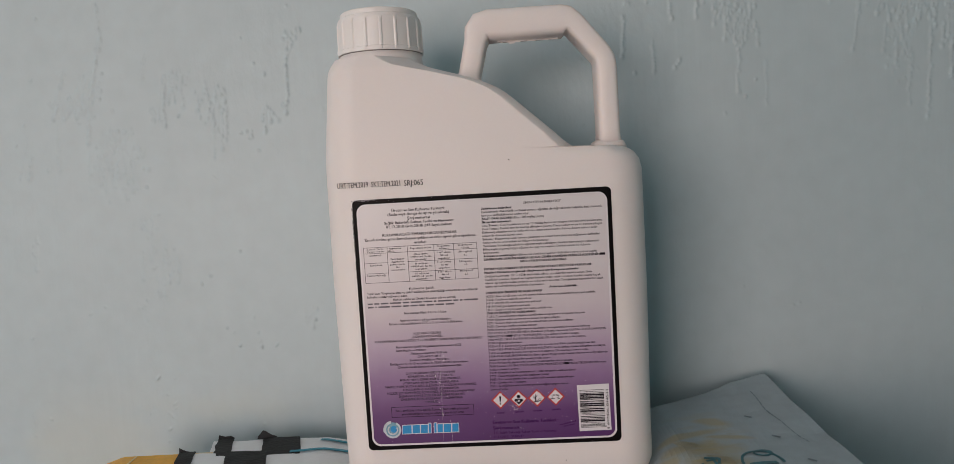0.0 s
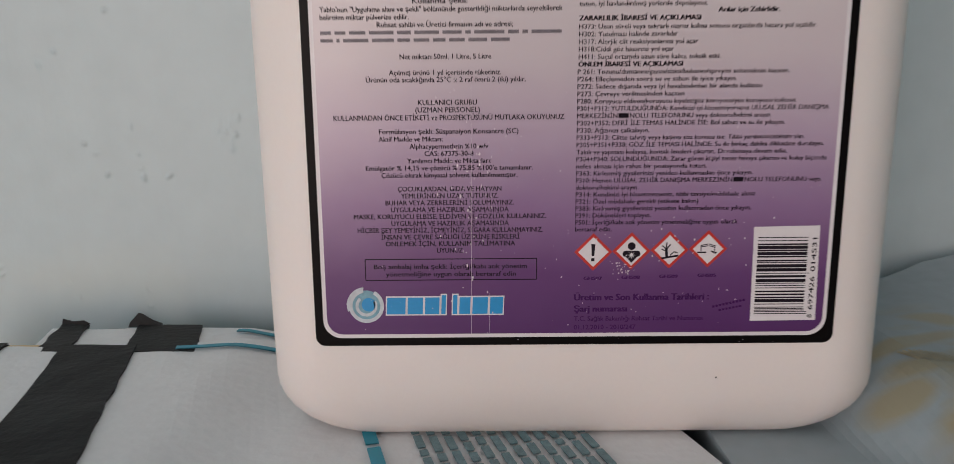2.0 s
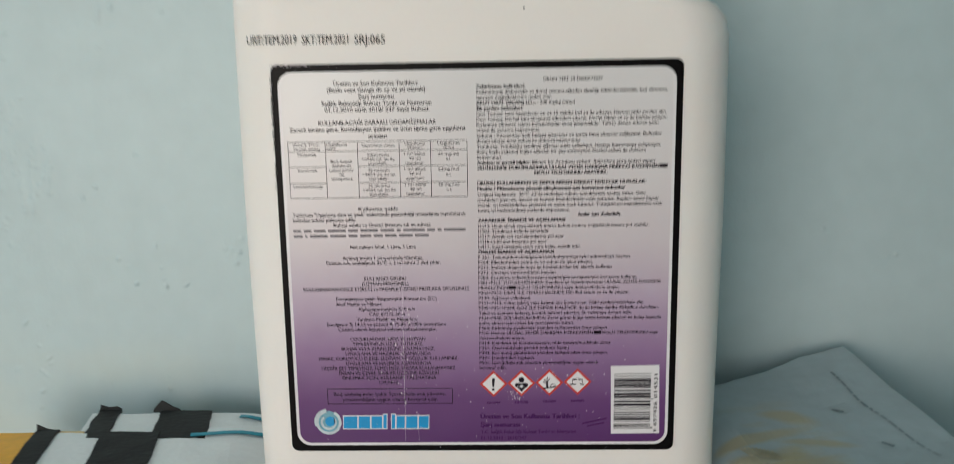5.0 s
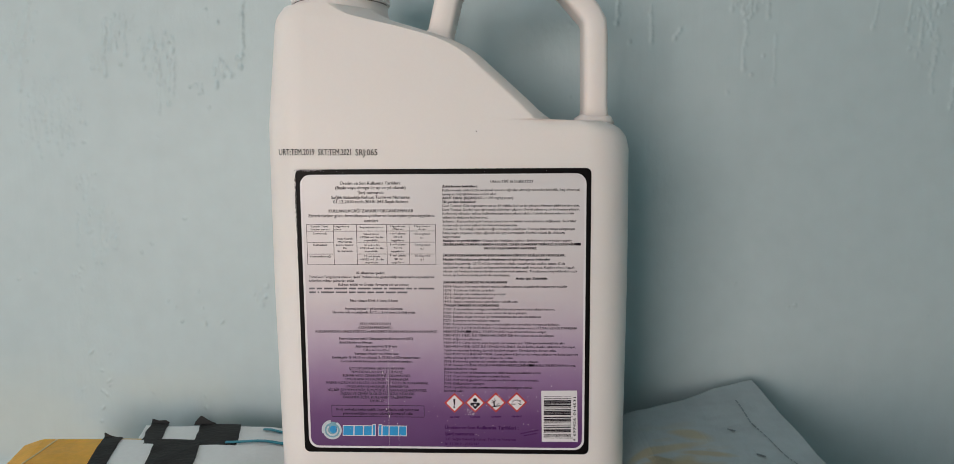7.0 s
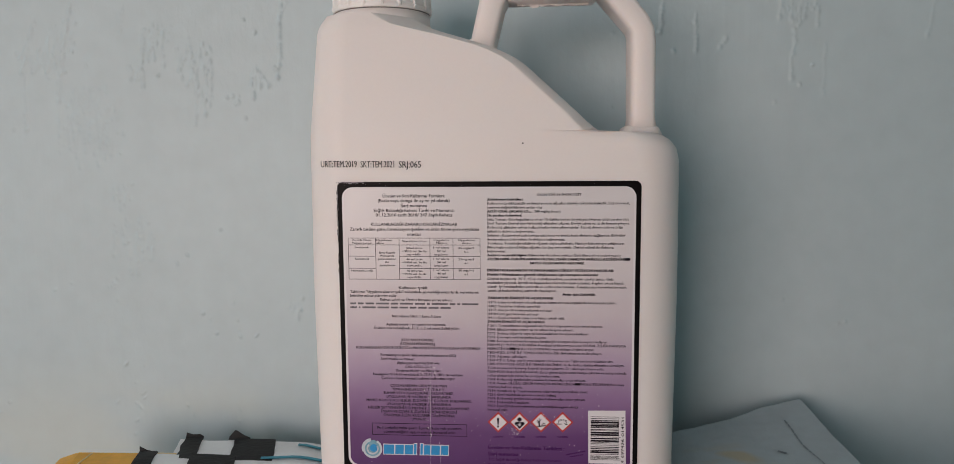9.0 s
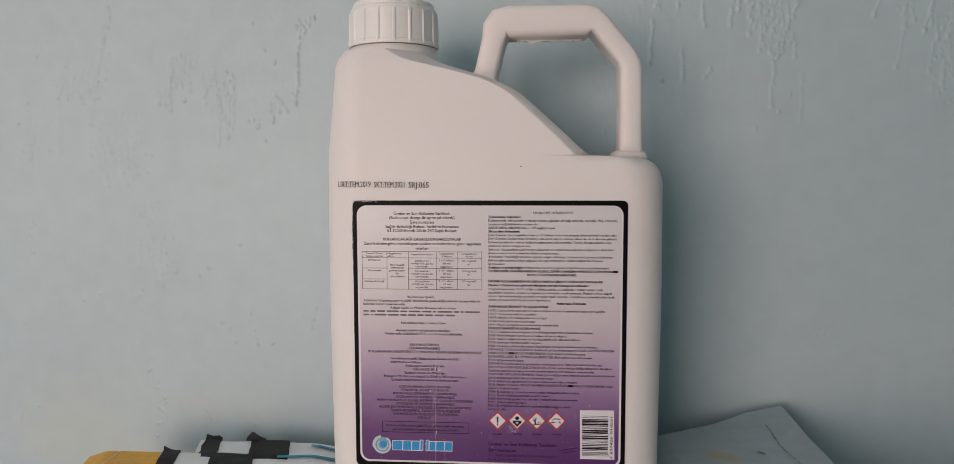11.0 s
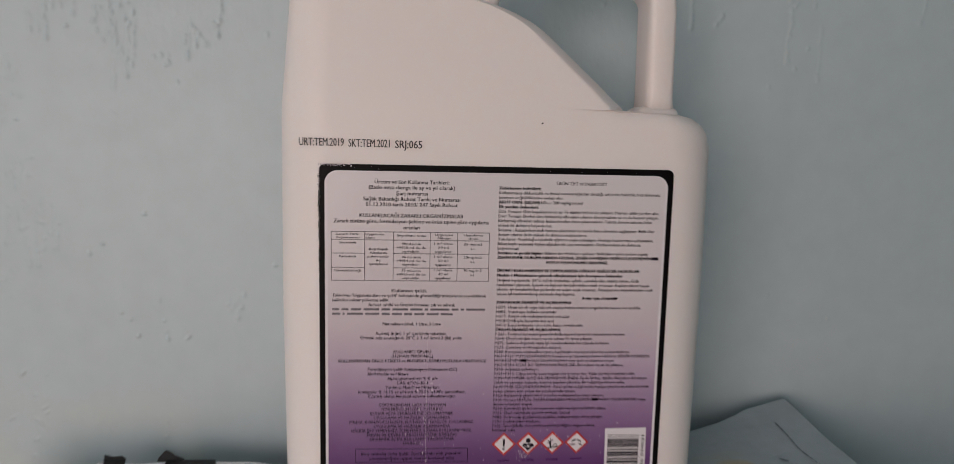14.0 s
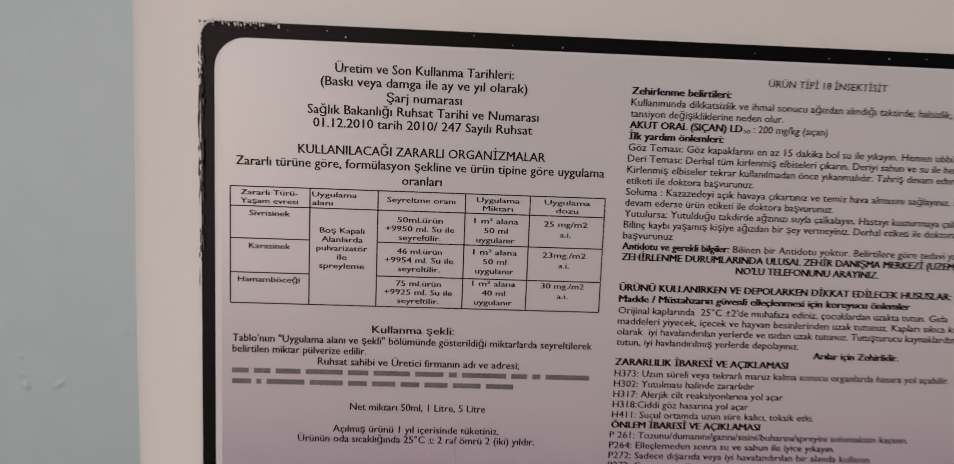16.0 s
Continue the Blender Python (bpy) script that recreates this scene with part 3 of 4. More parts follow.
right(8, "etiketi ile doktora başvurunuz.", 24.3)
right(9, "Soluma : Kazazedeyi açık havaya çıkartınız ve temiz hava almasını sağlayınız. Belirtiler", 70.8)
right(10, "devam ederse ürün etiketi ile doktora başvurunuz.", 40.1)
right(11, "Yutulursa: Yutulduğu takdirde ağzınızı suyla çalkalayın. Hastayı kusturmaya çalışmayın.", 70.5)
right(12, "Bilinç kaybı yaşamış kişiye ağızdan bir şey vermeyiniz. Derhal etiketi ile doktora", 64.8)
right(13, "başvurunuz", 9.5)
right(14, "Antidotu ve gerekli bilgiler:", 20.5, 1)
right(14, "Bilinen bir Antidotu yoktur. Belirtilere göre tedavi yapılır", 47.3, 0, 21.4)
right(15, "ZEHİRLENME DURUMLARINDA ULUSAL ZEHİR DANIŞMA MERKEZİ (UZEM)'NİN~", 73.6, 1)
right(16, "NO'LU TELEFONUNU ARAYINIZ.", 28.0, 1, 22.3)
right(17.85, "ÜRÜNÜ KULLANIRKEN VE DEPOLARKEN DİKKAT EDİLECEK HUSUSLAR:", 65.1, 1)
right(18.9, "Madde / Müstahzarın güvenli elleçlenmesi için koruyucu önlemler", 57.2, 1)
right(20, "Orijinal kaplarında  25°C ±2'de muhafaza ediniz, çocuklardan uzakta tutun. Gıda", 65.0)
right(21, "maddeleri yiyecek, içecek ve hayvan besinlerinden uzak tutunuz. Kapları sıkıca kapalı", 69.9)
right(22, "olarak  iyi havalandırılan yerlerde ve ısıdan uzak tutunuz. Tutuşturucu kaynaklardan uzak", 71.6)
right(23, "tutun, iyi havlandırılmış yerlerde depolayınız.", 35.8)
right(23.9, "Arılar için Zehirlidir.", 17.1, 1, 39.0)
right(24.9, "ZARARLILIK İBARESİ VE AÇIKLAMASI", 34.0, 1)
right(26, "H373: Uzun süreli veya tekrarlı maruz kalma sonucu organlarda hasara yol açabilir.", 66.7)
right(27, "H302: Yutulması halinde zararlıdır", 27.7)
right(28, "H317: Alerjik cilt reaksiyonlarına yol açar", 33.6)
right(29, "H318:Ciddi göz hasarına yol açar", 26.8)
right(30, "H411: Sucul ortamda uzun süre kalıcı, toksik etki.", 40.1)
right(31, "ÖNLEM İBARESİ VE AÇIKLAMASI", 29.5, 1)
for k, (s, w) in enumerate((("P 261: Tozunu/dumanını/gazını/sisini/buharını/spreyini solumaktan kaçının.", 60.0), ("P264: Elleçlemeden sonra su ve sabun ile iyice yıkayın.", 45.2), ("P272: Sadece dışarıda veya iyi havalandırılan bir alanda kullanın", 52.5),
                            ("P273: Çevreye verilmesinden kaçının", 30.5), ("P280: Koruyucu eldiven/koruyucu kıyafet/göz koruyucu/yüz koruyucu kullanın.", 62.7), ("P301+P312: YUTULDUĞUNDA: Kendinizi iyi hissetmiyorsanız ULUSAL ZEHİR DANIŞMA", 72.0),
                            ("MERKEZİNİN~NOLU TELEFONUNU veya doktoru/hekimi arayın.", 55.7), ("P302+P352: DERİ İLE TEMAS HALİNDE İSE: Bol sabun ve su ile yıkayın.", 59.7), ("P330: Ağzınızı çalkalayın.", 20.9), ("P333+P313: Ciltte tahriş veya kaşıntı söz konusu ise: Tıbbi yardım/müdahale alın.", 65.6),
                            ("P305+P351+P338: GÖZ İLE TEMASI HALİNDE: Su ile birkaç dakika dikkatlice durulayın.", 71.3), ("Takılı ve yapması kolaysa, kontak lensleri çıkartın. Durulamaya devam edin.", 60.9), ("P304+P340: SOLUNDUĞUNDA: Zarar gören kişiyi temiz havaya çıkartın ve kolay biçimde", 72.4),
                            ("nefes alması için rahat bir pozisyonda tutun.", 37.9), ("P363: Kirlenmiş giysilerinizi yeniden kullanmadan önce yıkayın.", 51.4), ("P310: Hemen ULUSAL ZEHİR DANIŞMA MERKEZİNİN~NOLU TELEFONUNU veya", 71.2), ("doktoru/hekimi arayın.", 18.3), ("P314: Kendinizi iyi hissetmezseniz, tıbbi tavsiye/müdahale alınız", 52.5),
                            ("P321: Özel müdahale gerekli (etikete bakın)", 35.9), ("P383: Kirlenmiş giysilerinizi yeniden kullanmadan önce yıkayın.", 51.5), ("P391: Döküntüleri toplayın.", 22.2), ("P501: İçeriği/kabı atık yönetim yönetmeliğine uygun olarak", 47.8), ("bertaraf edin.", 10.8))):
    right(32 + k, s, w, 0, -0.1)

# hazard diamonds
HAZ_Z, HAZ_R = 52.4, 5.65


def diamond(x, code):
    z = HAZ_Z + (x - 5.4) * 0.02
    d = part("hazard_diamond", sheet([(x, z - HAZ_R), (x + HAZ_R, z), (x, z + HAZ_R), (x - HAZ_R, z)], Y_INK), RED, label, "red-edged white hazard diamond")
    k = HAZ_R - 1.15
    part("white_field", sheet([(x, z - k), (x + k, z), (x, z + k), (x - k, z)], Y_INK2), WHITE, label)
    line(code, x - 2.7, 5.4, z - 8.0, 1.05, FADED, 0.03)
    return z


def symbol(*outlines):
    part("hazard_symbol", join(*[sheet(p, Y_INK3) for p in outlines]), INK, label, "black hazard symbol")


z = diamond(5.4, "GHS07")
symbol([(4.95, z - 1.2), (5.65, z - 1.2), (5.95, z + 2.4), (4.75, z + 2.4)], rect(4.8, 5.75, z - 2.8, z - 1.85))
z = diamond(16.7, "GHS08")
symbol(disc(16.7, z + 1.5, 1.15), rounded(14.1, 19.3, z - 1.7, z + 0.1, 0.8), [(14.9, z - 1.6), (18.5, z - 1.6), (16.7, z - 3.6)])
star = []
for i in range(16):
    q = 1.1 if i % 2 == 0 else 0.35
    star.append((16.7 + q * math.cos(math.pi * i / 8), z - 1.2 + q * math.sin(math.pi * i / 8)))
part("star_mark", sheet(star, Y_INK3 - 0.0001), WHITE, label)
z = diamond(28.0, "GHS09")
symbol(stroke(27.2, z - 2.2, 27.0, z + 0.4, 0.8), stroke(27.0, z + 0.2, 25.8, z + 1.4, 0.35), stroke(27.0, z + 0.2, 28.2, z + 1.7, 0.35), stroke(27.0, z + 0.1, 27.1, z + 2.3, 0.35),
       stroke(26.9, z - 0.3, 25.6, z + 0.3, 0.3), stroke(25.6, z - 2.5, 30.6, z - 1.7, 0.55), stroke(28.2, z - 1.6, 29.3, z - 0.5, 0.3), stroke(29.3, z - 0.5, 30.4, z - 0.9, 0.3))
z = diamond(39.4, "GHS05")
symbol(stroke(37.2, z + 1.1, 39.2, z + 1.5, 0.25), stroke(39.6, z + 1.5, 41.6, z + 0.9, 0.25), stroke(37.2, z + 0.6, 39.2, z + 1.0, 0.25), stroke(39.6, z + 1.0, 41.4, z + 0.5, 0.25), stroke(37.2, z + 0.9, 37.3, z - 0.5, 0.25),
       stroke(36.2, z - 1.0, 38.8, z - 1.0, 0.45), stroke(41.3, z + 0.6, 41.3, z - 0.5, 0.25), stroke(40.2, z - 0.6, 42.0, z - 1.1, 0.3), stroke(40.6, z - 1.1, 41.8, z - 1.3, 0.25))

# foot of the right column
line("Üretim ve Son Kullanma Tarihleri :", 0.0, 40.3, 38.6, 2.1, FADED, 0.028)
line("Şarj numarası", 0.0, 15.8, 35.0, 2.0, FADED, 0.028)
line("T.C. Sağlık Bakanlığı Ruhsat Tarihi ve Numarası", 0.0, 38.8, 31.9, 1.5, FADED)
line("01.12.2010 - 2010/247", 0.0, 18.6, 29.2, 1.5, FADED)
part("faint_stamp", join(*[sheet(stroke(41.5 + 1.0 * k, 35.3 + 0.22 * k, 42.2 + 1.0 * k, 35.4 + 0.22 * k, 0.7), Y_INK, 0.00005) for k in range(10)] + [sheet(stroke(43.5 + 1.0 * k, 34.2 + 0.2 * k, 44.2 + 1.0 * k, 34.3 + 0.2 * k, 0.6), Y_INK, 0.00005) for k in range(7)]), FADED, label, "faint slanted stamp")

# barcode, lying on its side
part("barcode_field", sheet([(53.1, 30.8), (72.7, 30.9), (72.1, 59.9), (52.7, 59.6)], Y_INK), WHITE, label, "white barcode field")
rb, zb = random.Random(8), 32.9
while zb < 57.2:
    w = rb.choice((0.22, 0.22, 0.45, 0.45, 0.7, 0.95))
    long_bar = zb < 33.9 or zb > 56.4 or 44.6 < zb < 45.4
    part("barcode_bar", sheet(rect(54.1, 69.9 if long_bar else 68.9, zb, zb + (0.2 if long_bar else w)), Y_INK2), INK, label)
    zb += (0.2 if long_bar else w) + rb.choice((0.24, 0.24, 0.45, 0.5, 0.75))
for s, a, w in (("8", 31.7, 1.0), ("697426", 34.2, 10.2), ("014531", 46.0, 10.2)):
    line(s, 71.5, w, a, 1.45, parent=label, y=Y_INK2, turn=True)

# the maker's mark as plain shapes
EMB_X, EMB_Z = -62.6, 36.3


def arc(cx, cz, r0, r1, a0, a1, n=40):
    out = [(cx + r1 * math.cos(radians(a0 + (a1 - a0) * i / n)), cz + r1 * math.sin(radians(a0 + (a1 - a0) * i / n))) for i in range(n + 1)]
    return out + [(cx + r0 * math.cos(radians(a1 + (a0 - a1) * i / n)), cz + r0 * math.sin(radians(a1 + (a0 - a1) * i / n))) for i in range(n + 1)]


part("emblem_disc", sheet(disc(EMB_X, EMB_Z, 4.8, 48), Y_INK), TEALGREY, label, "round silver and blue swirl emblem")
part("emblem_ring", join(sheet(arc(EMB_X, EMB_Z, 4.2, 5.3, 100, 420), Y_INK2), sheet(arc(EMB_X - 0.3, EMB_Z + 0.2, 4.9, 5.6, 95, 200), Y_INK2), sheet(arc(EMB_X, EMB_Z, 2.4, 3.3, 130, 390), Y_INK2)), SILVER, label)
part("emblem_core", sheet(disc(EMB_X + 0.7, EMB_Z + 0.4, 2.1), Y_INK2), BLUE, label)
mark_w = [6.3, 5.3, 5.0, 2.0, 0.0, 2.0, 4.0, 5.3, 4.6]
x = -56.9
for w in mark_w:
    if w == 0.0:
        x += 1.5
        continue
    lean = 0.25
    hi = 39.9 if w == 2.0 else 39.2
    part("mark_edge", sheet([(x, 33.2), (x + w, 33.2), (x + w + lean, hi), (x + lean, hi)], Y_INK), WHITE, label)
    part("mark_block", sheet([(x + 0.35, 33.6), (x + w - 0.35, 33.6), (x + w - 0.35 + lean, hi - 0.4), (x + 0.35 + lean, hi - 0.4)], Y_INK2), BLUE, label, "plain blue block of the maker's mark")
    x += w - 0.05

# ink-jet date code on the body
line("URT:TEM.2019", -86.6, 19.0, 189.6, 3.5, STAMP, 0.02, body, -0.00025, "date_code")
line("SKT:TEM.2021", -65.6, 17.6, 189.4, 3.5, STAMP, 0.02, body, -0.00025, "date_code")
line("SRJ:065", -45.6, 11.6, 189.2, 3.5, STAMP, 0.02, body, -0.00025, "date_code")

# scuffs: small flecks where the print is rubbed away
rs, flecks = random.Random(21), []


def fleck(x, z, w, h):
    a = rs.uniform(0, 3.14)
    pts = []
    for i in range(6):
        q = a + math.pi * i / 3
        s = rs.uniform(0.45, 1.0)
        pts.append((x + w * s * math.cos(q), z + h * s * math.sin(q)))
    flecks.append(sheet(pts, Y_INK3 - 0.00006, 0.00004))


for k in range(70):
    fleck(rs.gauss(-32, 5), rs.triangular(28, 122, 70), rs.uniform(0.1, 0.45), rs.uniform(0.15, 0.8))
for k in range(60):
    fleck(rs.gauss(26, 16), rs.triangular(27, 95, 48), rs.uniform(0.08, 0.35), rs.uniform(0.1, 0.5))
for k in range(26):
    fleck(rs.gauss(13.5, 1.6), rs.gauss(47.8, 1.4), rs.uniform(0.1, 0.5), rs.uniform(0.1, 0.45))
for k in range(90):
    fleck(rs.uniform(-72, 73), rs.uniform(27, 120), rs.uniform(0.05, 0.16), rs.uniform(0.05, 0.3))
for k in range(16):
    fleck(rs.uniform(-70, 72), rs.choice((25.0, 178.8)) + rs.uniform(-0.8, 0.8), rs.uniform(0.08, 0.22), rs.uniform(0.08, 0.2))
for k in range(26):
    fleck(-78.2 + k * 0.55, 180.2 - abs(rs.gauss(0, 0.35)), rs.uniform(0.15, 0.45), rs.uniform(0.2, 0.7))
for k in range(14):
    fleck(-78.3 + abs(rs.gauss(0, 0.2)), 180 - k * 0.9, rs.uniform(0.1, 0.3), rs.uniform(0.2, 0.6))
tagged(part("scuffing", join(*flecks), SCUFF, label, "pale scuffs and flecks where the print has rubbed off"), kind="stuff")
flecks = []
for k in range(70):
    fleck(-78.6 + 0.8 * rs.random() ** 1.5, rs.triangular(128, 178, 166), rs.uniform(0.08, 0.26), rs.uniform(0.5, 2.2))
for k in range(24):
    fleck(rs.uniform(-78.5, -66), 180.1 - abs(rs.gauss(0, 0.7)), rs.uniform(0.1, 0.5), rs.uniform(0.08, 0.3))
tagged(part("rubbed_edge", join(*flecks), WORN, label, "greyed border edge where the black print is rubbed thin"), kind="stuff")
part("crease", join(sheet(stroke(-31.0, 26.5, -30.4, 104.0, 0.09), Y_INK3 - 0.00005, 0.00004), sheet(stroke(-25.6, 27.5, -25.4, 40, 0.06), Y_INK3 - 0.00005, 0.00004)), SCUFF, label)

# ---------------------------------------------------------------- mailer bags under the can
SLANT = -0.29


def left_z(x, y):
    """Upper face of the white mailer, pressed down under the can."""
    m = min(1.0, max(0.0, (-0.098 - x) / 0.034))
    m = m * m * (3 - 2 * m)
    z = -0.0098 + m * (0.0066 + 0.0010 * noise.noise((x * 22, y * 22, 0.3)) + 0.0005 * noise.noise((x * 70, y * 70, 1.7)))
    edge = max(0.0, -0.258 - (x - SLANT * y))
    return z - 0.35 * edge


def patch(zf, x0, x1, y0, y1, nx, ny, lift=0.0, thick=0.0006, slant=SLANT, wob=0.0, seed=0.0, bend=1.0):
    """A piece of film on the surface zf, its sides slanted; bend: how far its back edge swings away beside the can."""
    top, n = [], (nx + 1) * (ny + 1)
    for j in range(ny + 1):
        for i in range(nx + 1):
            y = y0 + (y1 - y0) * j / ny
            x = x0 + (x1 - x0) * i / nx
            x += wob * noise.noise((y * 90, i * 3.1 + seed, seed))
            yy = y + wob * noise.noise((x * 90, j * 2.3 + seed, seed + 4))
            yy += 0.20 * max(0.0, x + slant * yy + 0.176) * max(0.0, j / ny - 0.5) * 2 * bend
            top.append((x + slant * yy, yy, zf(x + slant * yy, yy) + lift))
    low = [(a, b, c - thick) for a, b, c in top]
    f = []
    for j in range(ny):
        for i in range(nx):
            q = j * (nx + 1) + i
            f.append((q, q + 1, q + nx + 2, q + nx + 1))
            f.append((n + q, n + q + nx + 1, n + q + nx + 2, n + q + 1))
    rim = [i for i in range(nx + 1)] + [j * (nx + 1) + nx for j in range(1, ny + 1)] + [ny * (nx + 1) + i for i in range(nx - 1, -1, -1)] + [j * (nx + 1) for j in range(ny - 1, 0, -1)]
    for k in range(len(rim)):
        a, b = rim[k], rim[(k + 1) % len(rim)]
        f.append((a, n + a, n + b, b))
    return top + low, f


def back_z(x, y):
    """The flap behind the fold, a little lower and tilted down to its edge."""
    m = min(1.0, max(0.0, (-0.098 - x) / 0.034))
    return -0.0105 + 0.0066 * m + 0.0009 * noise.noise((x * 25, y * 25, 5.3)) - 0.04 * max(0.0, y - 0.078)


FOLD, BACK = 0.0765, 0.108
mailer = empty("courier_mailer", (-0.12, -0.05, -0.034), "white plastic courier mailer with yellow end and black tape stripes", "mailer bag")
part("film", patch(left_z, -0.2713, 0.040, -0.24, FOLD, 64, 60, 0, 0.029), FILM, mailer, smooth=False)
part("flap", patch(back_z, -0.1935, 0.030, FOLD - 0.012, BACK, 46, 12, 0, 0.021, wob=0.0012, bend=0.0), FILM, mailer)
part("yellow_end", patch(left_z, -0.2713, -0.2150, 0.0165, FOLD + 0.0005, 16, 14, 0.0006, 0.0012), YELLOW, mailer, "golden yellow printed end")
part("yellow_edge", patch(left_z, -0.2716, -0.2625, -0.10, 0.0170, 4, 20, 0.0006, 0.0012), YELLOW, mailer)
part("yellow_back_edge", patch(back_z, -0.2040, -0.1905, FOLD - 0.004, FOLD + 0.0040, 6, 3, 0.0006, 0.0012, wob=0.0008), PALEYEL, mailer, "pale yellow welded edge behind the fold")
part("pale_seam", patch(left_z, -0.2657, -0.2645, 0.002, FOLD - 0.001, 2, 20, 0.0010, 0.0010, slant=-0.06), PALEYEL, mailer, "pale welded seam line")
part("tape_stripe", patch(left_z, -0.2160, -0.2038, -0.20, FOLD + 0.003, 4, 60, 0.0010, 0.0012, wob=0.0008, seed=1), TAPE, mailer, "wrinkled black tape stripe")
part("tape_stripe", patch(left_z, -0.1797, -0.1493, -0.20, FOLD + 0.0006, 10, 60, 0.0010, 0.0012, wob=0.0008, seed=2), TAPE, mailer, "wrinkled black tape stripe")
part("tape_stripe", patch(back_z, -0.1900, -0.1774, FOLD - 0.006, BACK + 0.003, 4, 12, 0.0010, 0.0012, wob=0.001, seed=3, bend=0.0), TAPE, mailer, "short black tape stripe")
part("tape_stripe", patch(back_z, -0.1535, -0.1242, FOLD - 0.006, BACK + 0.0006, 10, 12, 0.0010, 0.0012, wob=0.001, seed=4, bend=0.0), TAPE, mailer, "short black tape stripe")


def tape_tip(x, y, z, outline, name="tape_end"):
    """A stiff end of tape that stands up: outline of (across, up) from its foot."""
    n = len(outline)
    v = [(x + a, y + 0.3 * h, z + h) for a, h in outline] + [(x + a, y + 0.3 * h + 0.0007, z + h) for a, h in outline]
    f = [tuple(reversed(range(n))), tuple(range(n, 2 * n))] + [(i, (i + 1) % n, n + (i + 1) % n, n + i) for i in range(n)]
    return part(name, (v, f), TAPE, mailer, "torn black tape end sticking up")


x, y = -0.2160 + SLANT * (FOLD + 0.003), FOLD + 0.003
tape_tip(x, y, left_z(x, y), [(0.0, -0.001), (-0.0005, 0.0036), (0.0045, 0.0016), (0.0125, 0.0)])
x, y = -0.1900 + SLANT * (BACK + 0.003), BACK + 0.003
tape_tip(x, y, back_z(x, y), [(0.0, -0.001), (0.0003, 0.0034), (0.0050, 0.0022), (0.0100, 0.0026), (0.0128, 0.0012), (0.0126, -0.001)])
x, y = -0.1890, BACK + 0.001
tape_tip(x, y, back_z(x, y), [(-0.0012, 0.0), (-0.0006, 0.0022), (0.0030, 0.0062), (0.0048, 0.0058), (0.0098, 0.0030), (0.0142, 0.0016), (0.0144, 0.0)], "torn_tape_tip")


def ribbon(zf, pts, w, lift, thick=0.0004):
    """A narrow printed line along points (x, y)."""
    v, f = [], []
    for k, (x, y) in enumerate(pts):
        a, b = pts[max(0, k - 1)], pts[min(len(pts) - 1, k + 1)]
        t = Vector((b[0] - a[0], b[1] - a[1])).normalized()
        for s in (-1, 1):
            px, py = x - t.y * s * w / 2, y + t.x * s * w / 2
            v.append((px, py, zf(px, py) + lift))
        if k:
            q = 2 * k
            f.append((q - 2, q - 1, q + 1, q))
    n = len(v)
    v += [(x, y, z - thick) for x, y, z in v]
    f += [tuple(i + n for i in reversed(q)) for q in f]
    return v, f


part("cyan_line", ribbon(left_z, [(-0.1530 + 0.005 * k, 0.0722 + 0.00075 * k + 0.0004 * math.sin(k * 0.9)) for k in range(13)], 0.0034, 0.0014), CYAN, mailer, "cyan marker line")
part("cyan_line", ribbon(back_z, [(-0.1370 + 0.005 * k, 0.1005 - 0.0004 * k) for k in range(10)], 0.0034, 0.0014), CYAN, mailer, "cyan marker line")
rp, grey_rows, teal_rows = random.Random(5), [], []
for row in range(3):
    words = []
    for k in range(9):
        xa = -0.2455 + 0.0026 * k + 0.0006 * rp.random()
        words.append(ribbon(left_z, [(xa, 0.0065 - 0.006 * row), (xa + rp.uniform(0.0012, 0.0021), 0.0065 - 0.006 * row)], 0.0024, 0.0012))
    grey_rows += words
for k in range(12):
    x0, y, words = -0.0475 + 0.0049 * k, 0.020, []
    while y > -0.07:
        d = rp.uniform(0.003, 0.010)
        words.append(ribbon(left_z, [(x0 + SLANT * y, y), (x0 + SLANT * (y - d), y - d)], 0.0026, 0.0012))
        y -= d + 0.0016
    teal_rows += words
tagged(part("grey_small_print", join(*grey_rows), GREYINK, mailer, "rows of small grey-blue printing"), kind="stuff")
tagged(part("teal_small_print", join(*teal_rows), TEALINK, mailer, "lines of small teal-grey printing"), kind="stuff")
part("printed_heading", join(*[ribbon(left_z, [(-0.0625 + SLANT * y, y), (-0.0625 + SLANT * (y - 0.012), y - 0.012)], 0.0042, 0.0012) for y in (0.012, -0.0025, -0.017)]), CYAN, mailer, "bold teal heading of the small print")


def right_z(x, y):
    """Upper face of the plump blue-grey mailer."""
    q = x - 0.25 * max(0.0, 0.02 - y) * min(1.0, max(0.0, (0.2 - x) / 0.08))
    z = float(np.mean([np.interp(q + 0.004 * k, [0.086, 0.100, 0.115, 0.160, 0.211], [-0.0097, 0.001, 0.010, 0.0165, 0.022]) for k in (-1, 0, 1)]))
    z -= 0.012 * min(1.0, max(0.0, (0.137 - y) / 0.1)) * min(1.0, max(0.0, (x - 0.12) / 0.09))
    s = min(1.0, max(0.0, (q - 0.086) / 0.03))
    return z + s * (0.0012 * noise.noise((x * 30, y * 30, 8.1)) + 0.0005 * noise.noise((x * 90, y * 90, 2.2)))


